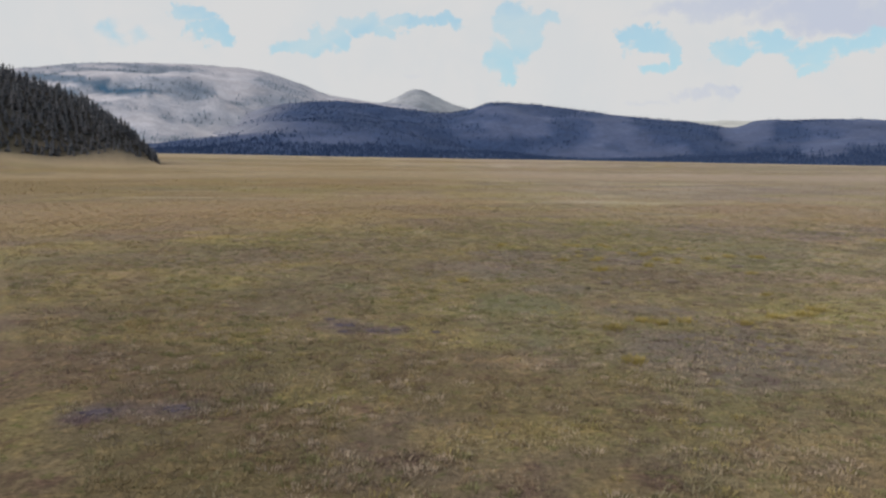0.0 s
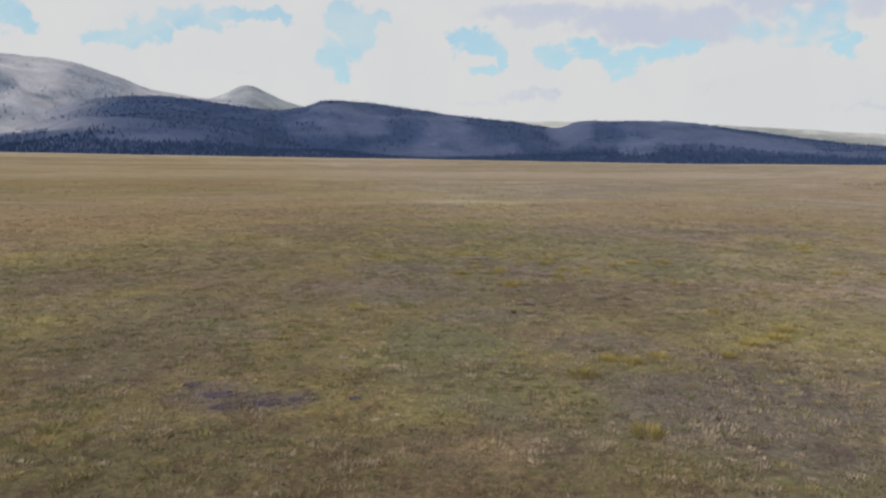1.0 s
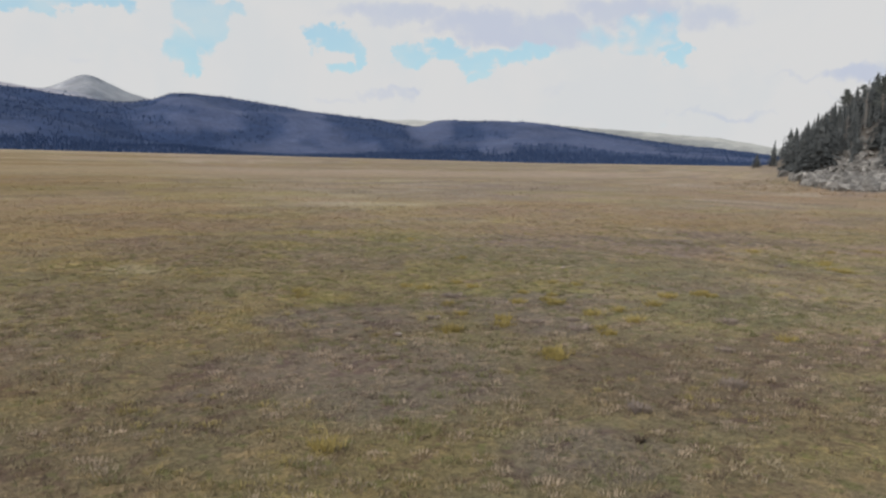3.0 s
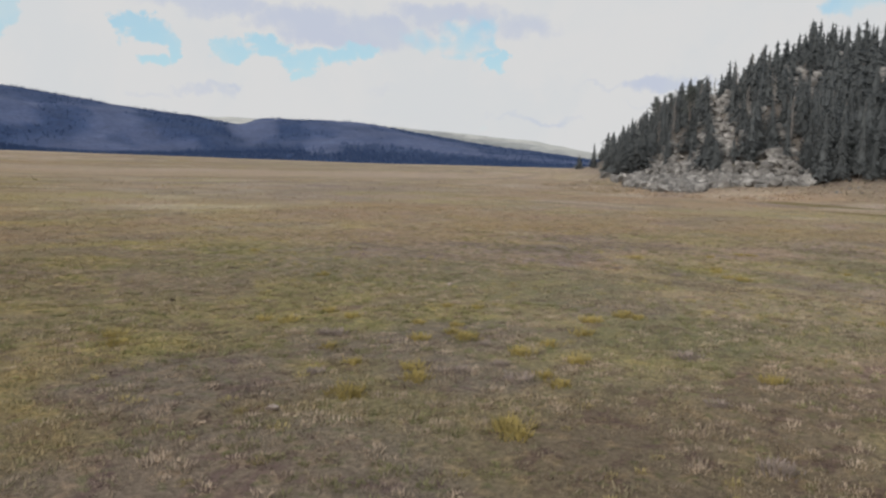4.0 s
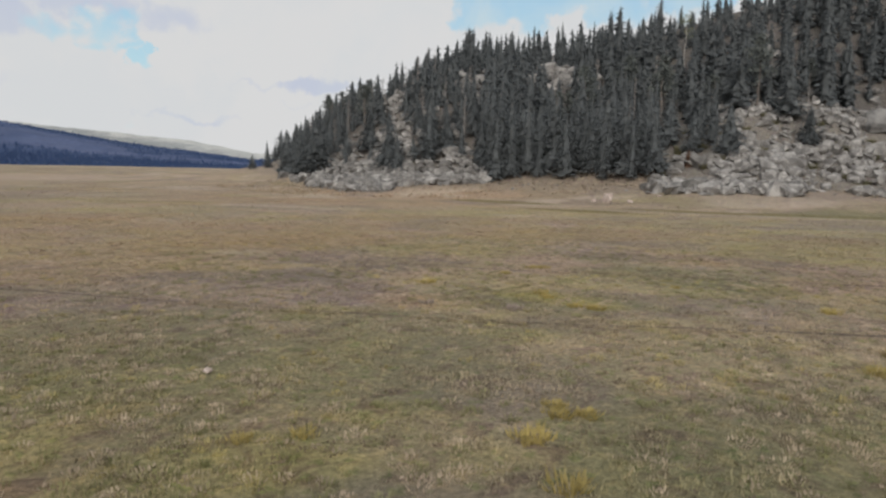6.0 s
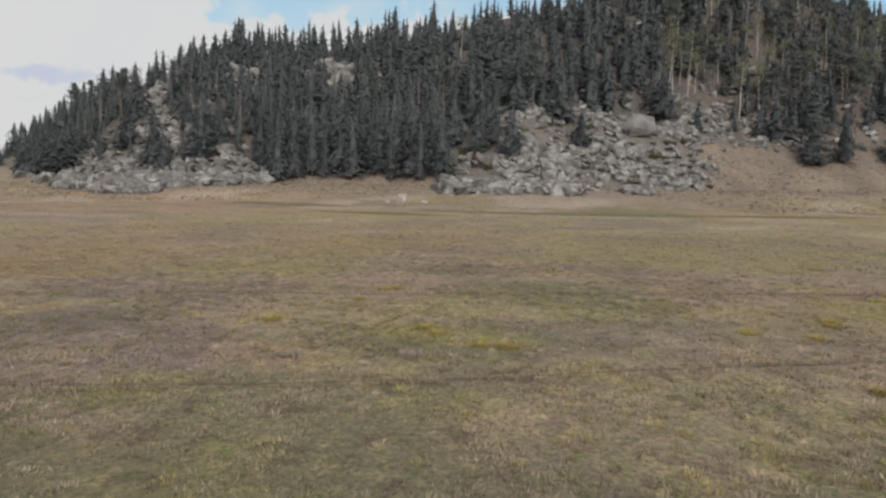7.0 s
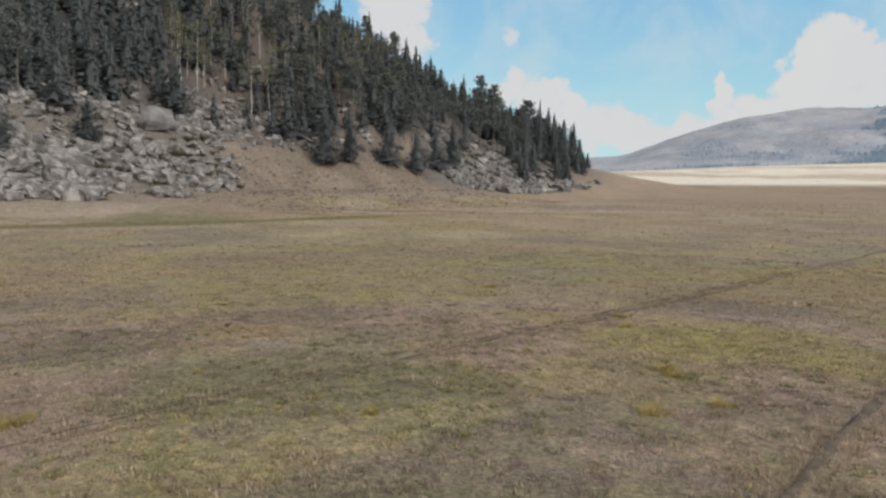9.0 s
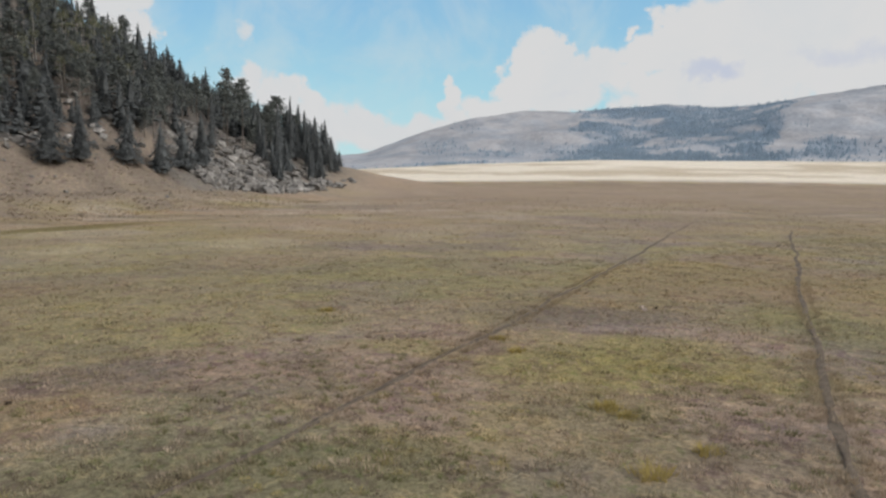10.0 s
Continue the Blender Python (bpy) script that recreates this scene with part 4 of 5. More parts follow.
def wood_stuff(name, label, rows):
    """Many trees joined: crowns of one kind in one mesh. rows: key, x, y, height, wide, turn."""
    by_mat = {}
    for key, x, y, height, wide, turn in rows:
        _, _, trunk, crown, tm, cm = KINDS[key]
        c, s = math.cos(turn), math.sin(turn)
        m = np.array([[c * height * wide, -s * height * wide, 0], [s * height * wide, c * height * wide, 0], [0, 0, height]])
        at = np.array([x, y, float(lie(x, y)) - 0.1])
        by_mat.setdefault(cm.materials[0], []).append(crown @ m.T + at)
        by_mat.setdefault(tm.materials[0], []).append(trunk @ m.T + at)
    for mat, groups in by_mat.items():
        t = np.concatenate(groups)
        ob = sheet(name, t.reshape(-1, 3), np.arange(len(t) * 3).reshape(-1, 3), mat, smooth=False)
        tagged(ob, label, "woods", kind="stuff")


def open_ground(x, y, k):
    """How far a place on the knoll is kept free of trees, 0 to 1: scree, crags and the dry slope."""
    a = sector(x, y)
    wob = (field(x, y, 9, 71, 3) - 0.5)
    a, k = a + 5 * wob, k + 9 * wob
    out = np.zeros(np.shape(x))
    for a0, a1, k0, k1 in ((48, 54, -16, 4), (54, 57, -16, 9), (56.5, 59.4, -16, 13), (59.0, 62.3, -16, 32), (62, 65, -9, 6), (64, 69, -9, 8), (82.5, 88, -9, 13), (87, 103, -9, 23), (102, 114, -9, 17),
                           (102, 108, -9, 21), (113.5, 120, -9, 15), (117.3, 124.5, -9, 31), (123, 126, -12, 19), (125.5, 128, -12, 14), (127.5, 130, -12, 9), (129.5, 137, -12, 5), (94, 104, 20, 31), (71.3, 75.2, 33, 50), (65.4, 68.6, 26, 40), (95.8, 98.6, 40, 54)):
        out = np.maximum(out, step(a0 - .6, a0 + .6, a) * step(a1 + .6, a1 - .6, a) * step(k0 - 1, k0 + 1, k) * step(k1 + 1.5, k1 - 1.5, k))
    return out


# trees that stand out: x, y, height in metres
SPRUCES = [(128.0, 47.8, 8.2), (135.0, 36.6, 6.2), (140.2, 39.8, 10), (162.7, 19.2, 10), (126.3, 58.9, 9.5), (127.9, 63.6, 10.5), (130.4, 67.7, 12), (138.5, 105.9, 10.5), (136.4, 114.4, 12), (155.3, -7.2, 10),
           (157.0, -13.3, 10), (161.3, -24.3, 9), (161.4, -31.2, 9.4), (166.9, -39.4, 10), (171.0, -46.6, 12), (135.7, 84.8, 10.5), (135.6, 89.5, 13.5), (132.5, 77.3, 13), (132.1, 71.7, 11),
           (167.0, 177.5, 4.2), (169.5, 174.0, 5.6), (154.3, 155.0, 10), (151.5, 148.9, 11.5), (150.8, 142.9, 13.5), (151.0, 128.4, 11), (219, -127, 12), (223, -126, 13), (228, -128, 11), (230, -144, 6)]
FIRS = [(215.8, -109.0, 22), (206.1, -96.0, 18), (207.4, -90.2, 15), (213, -114, 17), (218, -117, 15), (222, -120, 14), (196.9, -66.8, 16)]
PINES = [(207.8, -84.4, 22), (211.3, -81.6, 23), (207.7, -69.4, 15), (200, -60, 12)]
LONE = [("spruce%d" % (i % 4), x, y, h / (13, 12, 14, 11)[i % 4] * 1.06, 1.7 if i < 3 else 1.5) for i, (x, y, h) in enumerate(SPRUCES)]
ASPENS = [(177.4, 13.9), (177.6, 11.9), (175.9, 10.9), (184.2, 7.4), (182.2, 4.9), (171.9, -1.5), (187.6, -6.8), (183.4, -8.7), (181.1, -14.1), (191.7, -20.9), (192.7, -25.6), (200.9, -30.7), (204.2, -36.7), (209.0, -42.2), (217.6, -49.5), (169.9, 61.4), (185.7, 15.2)]
LONE += [("aspen%d" % (i % 2), x, y, (.85, 1.0, .72, .92)[i % 4], 1.1) for i, (x, y) in enumerate(ASPENS)]
LONE += [("russet", 127.9, 53.8, 1.0, 1.0)]
LONE += [("fir%d" % (i % 2), x, y, h / (15, 14)[i % 2], .8) for i, (x, y, h) in enumerate(FIRS)]
LONE += [("pine%d" % (i % 2), x, y, h / 14, .85) for i, (x, y, h) in enumerate(PINES)]


def knoll_woods():
    rng = np.random.RandomState(31)
    cell = {}
    for key, x, y, h, w in LONE:
        plant(key, x, y, h, w, rng.uniform(0, 6.28))
        cell.setdefault((int(x // 5), int(y // 5)), []).append((x, y))
    rows = []
    n = 60000
    px, py = rng.uniform(116, 300, n), rng.uniform(-140, 190, n)
    k = outline_distance(px, py, KNOLL)
    free = open_ground(px, py, k)
    a = sector(px, py)
    for x, y, d, f, s in zip(px, py, k, free, a):
        if d < 0.5 or d > 85 or rng.rand() < f + (0.0 if d < 55 or s < 66 else .45) + (.35 if 63 < s < 70 and 16 < d < 41 else 0) + (.18 if 57 < s < 66.5 and 8 < d < 34 else 0):
            continue
        gap = 2.0 if s < 64 else 2.3 if s < 67 else 4.2 if d > 60 else 3.1 if d > 34 and not 99 < s < 116 else 2.3 if 67 < s < 83.5 and d < 26 else 2.5 if 97 < s < 116 else 2.4 if s > 112 else 2.8
        if any(0 < (q[0] - x) * .97 - (q[1] - y) * .25 < 10 and abs((q[0] - x) * .25 + (q[1] - y) * .97) < 1.2 for q in ASPENS) and rng.rand() < .35:
            continue
        i, j = int(x // 5), int(y // 5)
        if any((x - q[0]) ** 2 + (y - q[1]) ** 2 < gap * gap for u in (-1, 0, 1) for v in (-1, 0, 1) for q in cell.get((i + u, j + v), ())):
            continue
        cell.setdefault((i, j), []).append((x, y))
        p = rng.rand()
        if 99 < s < 116 and 24 < d < 62:
            key = ("aspen%d" if p < .24 else "snag%d" if p < .42 else "pine%d" if p < .60 else "fir%d") % rng.randint(2)
        elif d > 34:
            key = "back%d" % rng.randint(3)
        elif s > 112:
            key = "pine%d" % rng.randint(2) if p < .38 and d > 14 else "spruce%d" % rng.randint(4) if p < .6 else "fir%d" % rng.randint(2)
        else:
            key = "snag%d" % rng.randint(2) if s < 67 and d > 9 and rng.rand() < .28 else "spruce%d" % rng.randint(4) if p < .58 else "fir%d" % rng.randint(2) if p < .86 else "pine%d" % rng.randint(2) if p < .95 and d > 14 else "spruce%d" % rng.randint(4) if d < 14 else "snag%d" % rng.randint(2)
        rows.append((key, x, y, rng.uniform(.42, 1.0) * (1.1 if s > 121 else .84 if s > 110 else .78 if s < 66 else .92 if d > 50 and s < 82 else .66 if d > 50 and s < 93 else 1.0), rng.uniform(.85, 1.35) * (1.2 if s > 100 or s < 66 else 1.05), rng.uniform(0, 6.28), d))
    rows.sort(key=lambda r: r[6])
    for key, x, y, h, w, t, d in rows[:340]:
        plant(key, x, y, h, w, t)
    wood_stuff("hill_woods", "dense conifer woods on the knoll's upper slopes", [("back%d" % (i % 3) if r[0][:3] in ("spr", "fir") else r[0], *r[1:6]) for i, r in enumerate(rows[340:])])


# ---------------------------------------------------------------- rocks
def boulder_mesh(seed, squash=0.7, mat=None, points=0):
    """An angular block: the hull of scattered points."""
    rng = random.Random(seed)
    bm = bmesh.new()
    for _ in range(points or 14 + seed % 3 * 5):
        d = Vector((rng.gauss(0, 1), rng.gauss(0, 1), rng.gauss(0, 1))).normalized()
        d = 1.15 * Vector([max(-.64, min(.64, c)) for c in d]) if points else 1.22 * Vector([max(-.60, min(.60, c)) for c in d])
        bm.verts.new((d.x * rng.uniform(.8, 1.1), d.y * rng.uniform(.6, 1.0), d.z * squash * rng.uniform(.8, 1.1)))
    out = bmesh.ops.convex_hull(bm, input=bm.verts)
    bmesh.ops.delete(bm, geom=list({v for v in out["geom_interior"] + out["geom_unused"] if isinstance(v, bmesh.types.BMVert)}), context="VERTS")
    me = bpy.data.meshes.new("boulder")
    bm.to_mesh(me)
    bm.free()
    me.materials.append(mat or ROCK)
    return me


BLOCKS = [boulder_mesh(100 + i, (0.55, 0.8, 0.38, 0.68, 0.32, 0.9)[i % 6]) for i in range(12)]


def rock_pose(rng, x, y, size):
    return pose(x, y, float(lie(x, y)) + size * 0.20, rng.uniform(-28, 28), rng.uniform(-28, 28), rng.uniform(0, 360)) @ Matrix.Diagonal((size, size * rng.uniform(.75, 1.1), size * rng.uniform(.7, 1.05), 1))


def scree(label, seed, count, a0, a1, k0, k1, low, high, power=2.2, singles=300, fits=lambda a, k: True, bare=0.40):
    """A field of boulders on a sector of the knoll's foot: the lowest ones single, the rest joined."""
    rng = np.random.RandomState(seed)
    rows = []
    while len(rows) < count:
        a = rng.uniform(a0, a1)
        dist = np.linspace(80, 290, 600)
        xs, ys = VX + np.sin(radians(a)) * dist, VY + np.cos(radians(a)) * dist
        k = outline_distance(xs, ys, KNOLL)
        want = k0 + (k1 - k0) * rng.rand() ** 1.15
        hit = np.argmax(k > want)
        if not fits(a, want):
            continue
        if k[hit] <= want:
            continue
        x, y = xs[hit] + rng.uniform(-.8, .8), ys[hit] + rng.uniform(-.8, .8)
        if field(x, y, 8, seed, 3) < bare:
            continue
        rows.append((want, x, y, low + (high - low) * rng.rand() ** power))
    rows.sort()
    root = new("boulder_field")
    root.location = (rows[0][1], rows[0][2], float(lie(rows[0][1], rows[0][2])))
    tagged(root, label, "boulders", "boulder fields of the knoll")
    back = Matrix.Translation(root.location).inverted()
    step_n = max(1, len(rows) / singles)
    chosen = {int(i * step_n) for i in range(singles)} if len(rows) > singles else set(range(len(rows)))
    rest_v = []
    for i, (_, x, y, size) in enumerate(rows):
        me, m = BLOCKS[rng.randint(len(BLOCKS))], rock_pose(rng, x, y, size)
        if i in chosen:
            ob = new("boulder", me)
            ob.parent = root
            ob.matrix_basis = back @ m
        else:
            for p in me.polygons:
                q = [tuple(back @ m @ me.vertices[v].co) for v in p.vertices]
                for t in range(1, len(q) - 1):
                    rest_v += [q[0], q[t], q[t + 1]]
    if rest_v:
        ob = sheet("boulder_rubble", rest_v, np.arange(len(rest_v)).reshape(-1, 3), ROCK, root, smooth=False)
        tagged(ob, kind="stuff")


scree("broad scree of pale grey angular boulders below the spruces", 1, 1650, 88, 103.5, -6, 25, .22, 1.9, 3.6, fits=lambda a, k: k > (a - 99) * 2.0 - 6 and not (88.5 < a < 91 and 11 < k < 15), bare=0.44)
scree("large rounded grey blocks at the scree's lower edge", 12, 480, 82.3, 93, -7, 15, .4, 2.3, 2.4, singles=280, fits=lambda a, k: k < (a - 81.5) * 3.2 and not (a < 87 and k > 8.5), bare=0.43)
scree("low bank of pale grey boulders at the knoll's foot", 2, 520, 60.5, 69, -8, 8, .4, 2.3, fits=lambda a, k: k > (a - 60.5) * .75 - 8)
scree("bank of grey boulders at the knoll's north end", 3, 640, 51.5, 60.5, -14, 13, .4, 2.4, singles=300, fits=lambda a, k: k > -6 - 1.6 * (a - 51.5) and k < 3 + 1.8 * (a - 52.5))
scree("narrow chute of stacked pale boulders between spruces", 4, 340, 59.0, 62.2, -2, 33, .5, 2.3, singles=220)
scree("grey slabby boulders at the knoll's south end", 5, 900, 118.5, 131.5, -8, 27, .5, 2.5, fits=lambda a, k: k > 2 - 2.2 * (a - 119.5) and k < 27 - 3.4 * max(0, a - 122))
scree("scattered grey rocks above the dry slope", 6, 420, 101, 120, 12, 30, .3, 1.7, singles=260)
scree("pale crags showing between trees on the upper slope", 7, 300, 63, 77, 38, 52, .8, 3.2, singles=220)
scree("weathered crag standing out of the steep wood", 13, 110, 65.2, 69, 26, 40, .6, 2.6, singles=110)
scree("pale outcrop high in the wood", 14, 50, 96, 98.4, 44, 54, .8, 2.6, singles=50)
scree("pale crags among the higher trees", 8, 130, 84, 112, 25, 55, .7, 2.4, singles=130)
scree("steep broken rock between dead and living trees", 11, 300, 59, 67, 8, 42, .4, 2.3, singles=220)
scree("loose grey rocks under the lowest trees", 10, 520, 86, 104, 19, 36, .3, 1.6, singles=240)
scree("few loose rocks on the dry slope and meadow edge", 9, 110, 60, 125, -9, 10, .15, .6, singles=110)
knoll_woods()


def spur_woods():
    """The wooded spur that reaches into the meadow."""
    rng = np.random.RandomState(17)
    px, py = rng.uniform(-460, -180, 26000), rng.uniform(395, 640, 26000)
    k = outline_distance(px, py, SPUR)
    rows, cell = [], {}
    for x, y, d in zip(px, py, k):
        if d < 0.5 or d > 125 or not -35 < math.degrees(math.atan2(x, y)) < -19:
            continue
        i, j = int(x // 6), int(y // 6)
        if any((x - q[0]) ** 2 + (y - q[1]) ** 2 < (9 if d < 40 else 14) for u in (-1, 0, 1) for v in (-1, 0, 1) for q in cell.get((i + u, j + v), ())):
            continue
        cell.setdefault((i, j), []).append((x, y))
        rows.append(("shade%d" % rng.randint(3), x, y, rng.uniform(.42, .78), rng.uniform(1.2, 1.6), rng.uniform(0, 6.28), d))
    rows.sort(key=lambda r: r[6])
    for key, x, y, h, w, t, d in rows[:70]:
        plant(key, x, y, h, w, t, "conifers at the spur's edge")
    wood_stuff("spur_woods", "conifer woods on the spur beside the meadow, toned for cloud shade", [r[:6] for r in rows[70:1250]])


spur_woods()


# ---------------------------------------------------------------- things in the meadow
def ribbon(name, label, line, width, mat, seed):
    """A narrow worn track: a strip with ragged edges, just over the ground."""
    rng = np.random.RandomState(seed)
    pts = np.array(line, float)
    along = np.concatenate([[0], np.cumsum(np.hypot(*np.diff(pts, axis=0).T))])
    t = np.arange(0, along[-1], 0.35)
    x, y = np.interp(t, along, pts[:, 0]), np.interp(t, along, pts[:, 1])
    for _ in range(3):
        x[2:-2], y[2:-2] = np.convolve(x, np.ones(5) / 5, "valid"), np.convolve(y, np.ones(5) / 5, "valid")
    x = x + (field(t, t * 0, 4, seed, 3) - .5) * .5
    dx, dy = np.gradient(x), np.gradient(y)
    n = np.hypot(dx, dy)
    nx, ny = -dy / n, dx / n
    rows = []
    for side, rise in ((-1, .012), (-.55, .03), (.0, .022), (.5, .03), (1, .012)):
        w = width * side * (0.2 + 1.3 * field(t, t * 0 + side * 9, 1.1, seed + 3, 2)) * (0.35 + 0.65 * step(46, 34, y))
        u, v = x + nx * w, y + ny * w
        rows.append(np.stack([u, v, lie(u, v) + rise], -1))
    ob = sheet(name, np.concatenate(rows), grid_faces(5, len(t)), mat)
    if ob.data.polygons[0].normal.z < 0:
        ob.data.flip_normals()
    return tagged(ob, label, "track", kind="structure")


ribbon("track_1", "narrow worn animal track of dark soil", TRACK_A, .125, DIRT, 3)
ribbon("track_2", "narrow worn animal track through grass", TRACK_B, .125, DIRT, 4)


def mud_patch(x, y, rx, ry, seed):
    n = 34
    a = np.arange(n) * 2 * math.pi / n
    r = 0.15 + 1.5 * field(np.cos(a) * 1.2 + seed * 5, np.sin(a) * 1.2, .45, seed, 3)
    bm = bmesh.new()
    rim = [bm.verts.new((rx * q * math.cos(b), ry * q * math.sin(b), 0.004)) for q, b in zip(r, a)]
    low = [bm.verts.new((rx * q * .8 * math.cos(b), ry * q * .8 * math.sin(b), 0.02)) for q, b in zip(r, a)]
    for i in range(n):
        bm.faces.new((rim[i], rim[(i + 1) % n], low[(i + 1) % n], low[i]))
    bm.faces.new(low)
    me = bpy.data.meshes.new("mud_patch")
    bm.to_mesh(me)
    bm.free()
    me.materials.append(MUD)
    ob = new("mud_patch", me)
    ob.location = (x, y, float(lie(x, y)))
    tagged(ob, "bare patch of grey-violet mud in the grass", "mud", "mud patches")


for i, (x, y, rx, ry) in enumerate(((-6.0, 15.7, .34, .24), (-4.5, 16.0, .34, .24), (-2.2, 23.5, .34, .28), (-1.2, 22.8, .30, .24), (-2.8, 24.4, .22, .20), (-.6, 22.9, .16, .14), (-2.1, 22.7, .18, .15), (.6, 22.7, .13, .12))):
    mud_patch(x, y, rx, ry, i + 1)


def loose_boulder(x, y, sx, sz, seed, label, mat):
    me = boulder_mesh(seed, .7, mat)
    ob = new("boulder", me)
    ob.matrix_basis = pose(x, y, float(lie(x, y)) + sz * .30, 0, 0, seed * 47) @ Matrix.Diagonal((sx, sx * .8, sz, 1))
    tagged(ob, label, "boulder", "loose boulders on the meadow's edge")


for i, (x, y, sx, sz) in enumerate(((106.3, 61.3, .95, 1.6), (106.4, 58.3, .55, .45), (107.4, 63.6, .5, .4), (104.2, 60.5, .3, .3), (111.0, 55.2, .5, .4))):
    loose_boulder(x, y, sx, sz, 300 + i, "pale pinkish boulder lying in dry grass", PINK_ROCK)
for i, (x, y) in enumerate(((37.6, 20.7), (37.3, 21.1), (5.3, 38.6), (16.5, 47.8))):
    loose_boulder(x, y, .16, .12, 320 + i, "small pale stone lying in the meadow", PINK_ROCK)
ob = new("boulder", boulder_mesh(343, .85, BIG_ROCK, 46))
ob.matrix_basis = pose(143.5, 26.6, float(lie(143.5, 26.6)) + 1.3, 8, 6, 112) @ Matrix.Diagonal((3.7, 3.0, 2.9, 1))
tagged(ob, "very large rounded grey boulder on top of the scree", "boulder", "loose boulders on the meadow's edge")


def tuft_tris(rng, count, spread, height, width):
    a = rng.uniform(0, 6.283, count)
    q = rng.uniform(0, 1, count) ** .5 * spread * (.62 + .38 * np.sin(3 * a + rng.uniform(0, 6)) * np.sin(2 * a + rng.uniform(0, 6)))
    foot = np.stack([np.cos(a) * q, np.sin(a) * q, np.zeros(count)], -1)
    lean = rng.uniform(.1, .8, count) + .5 * (q / spread) ** 2
    h = height * rng.uniform(.55, 1.1, count)
    b = a + rng.uniform(-.8, .8, count)
    tip = foot + np.stack([np.cos(b) * h * lean, np.sin(b) * h * lean, h], -1)
    c = b + 1.571 + rng.uniform(-.5, .5, count)
    side = np.stack([np.cos(c), np.sin(c), np.zeros(count)], -1) * width
    return np.stack([foot - side, foot + side, tip], 1)


def clump_thing(name, label, group, places, mat, seed, blades, spread, height, width):
    rng = np.random.RandomState(seed)
    kinds = [tri_mesh(name, tuft_tris(rng, blades, spread, height, width), mat) for _ in range(4)]
    for i, (x, y) in enumerate(places):
        ob = new(name, kinds[i % 4])
        ob.matrix_basis = pose(x, y, float(lie(x, y)), 0, 0, rng.uniform(0, 360)) @ Matrix.Diagonal((*[rng.uniform(.75, 1.2)] * 3, 1))
        tagged(ob, label, "weed" if mat is DARK_PLANT else "shrub" if mat is SHRUB else "grass clump", group)


rng = np.random.RandomState(77)
plants = []
while len(plants) < 46:
    a, d = radians(rng.uniform(83, 103)), rng.uniform(112, 150)
    x, y = VX + math.sin(a) * d, VY + math.cos(a) * d
    if 0 < outline_distance(np.array(x), np.array(y), KNOLL) < 20:
        plants.append((round(x, 1), round(y, 1)))
clump_thing("low_shrub", "low yellow-green shrub growing between grey boulders", "shrubs on the scree", plants, SHRUB, 78, 150, .75, .95, .05)
clump_thing("bunchgrass_clump", "bright yellow bunchgrass clump in dry meadow", "yellow grass clumps",
            [(10.8, 36.8), (8.6, 38.8), (17.9, 40.8), (11.7, 41.0), (6.9, 38.6), (8.2, 35.6), (16.1, 40.6), (33.7, 48.0), (27.7, 42.7), (28.9, 44.6), (29.8, 49.6), (17.4, 40.6), (17.7, 40.2), (27.8, 43.3), (23.3, 35.3),
             (36.2, 47.2), (36.0, 47.6), (33.0, 33.1), (46.6, 29.0), (38.8, 28.9), (8.1, 35.2), (4.2, 45.0), (5.6, 19.6), (10.2, 24.1), (12.6, 25.5), (13.4, 26.2), (11.5, 25.0)], YELLOW, 9, 210, .46, .155, .013)
clump_thing("bunchgrass_clump", "scruffy yellow-orange bunchgrass clump among mauve weeds", "yellow grass clumps",
            [(13.6, 52.2), (14.4, 61.0), (13.9, 44.6), (14.5, 43.9), (10.4, 45.8), (10.5, 44.8), (11.7, 43.1), (10.6, 41.5), (11.8, 41.6), (8.3, 42.0), (8.1, 40.5), (8.9, 39.4), (14.6, 39.6), (13.0, 39.3), (12.4, 37.8),
             (11.8, 39.1), (10.9, 37.4), (8.2, 45.7), (8.8, 45.2), (14.7, 34.4), (25.3, 34.9), (4.3, 45.9), (12.4, 42.3), (1.6, 31.9), (13.1, 29.1), (7.0, 24.4), (7.5, 24.0), (5.9, 23.3), (8.4, 24.3), (29.5, 45.0),
             (33.5, 41.1), (32.4, 33.4), (30.4, 34.4), (30.7, 36.1), (37.4, 30.0)], YELLOW, 14, 150, .40, .17, .011)
clump_thing("dead_grass_clump", "faded straw-grey dead grass clump in meadow", "dead grass clumps",
            [(9.4, 38.9), (10.2, 37.5), (9.2, 43.1), (11.7, 40.2), (26.4, 44.9), (25.8, 47.6), (39.4, 38.6), (37.8, 38.3)], DEAD_GRASS, 15, 150, .42, .14, .012)
clump_thing("dead_grass_clump", "faded grey-pink dead grass clump in meadow", "dead grass clumps",
            [(7.0, 40.3), (10.8, 38.6), (9.7, 38.7), (15.0, 36.7), (7.5, 31.5), (10.4, 32.0), (8.9, 43.3), (12.4, 34.2)], DEAD_GRASS, 12, 190, .44, .13, .014)
clump_thing("dark_weed", "small dark dried weed standing in the meadow", "dark weeds", [(7.0, 49.8), (6.5, 30.2), (43.4, 41.4), (37.1, 20.4)], DARK_PLANT, 10, 40, .12, .15, .014)


# ---------------------------------------------------------------- grass
CORRIDOR = [(0, 2), (-2, 15), (0, 27), (7, 39), (18, 46), (27, 48)]


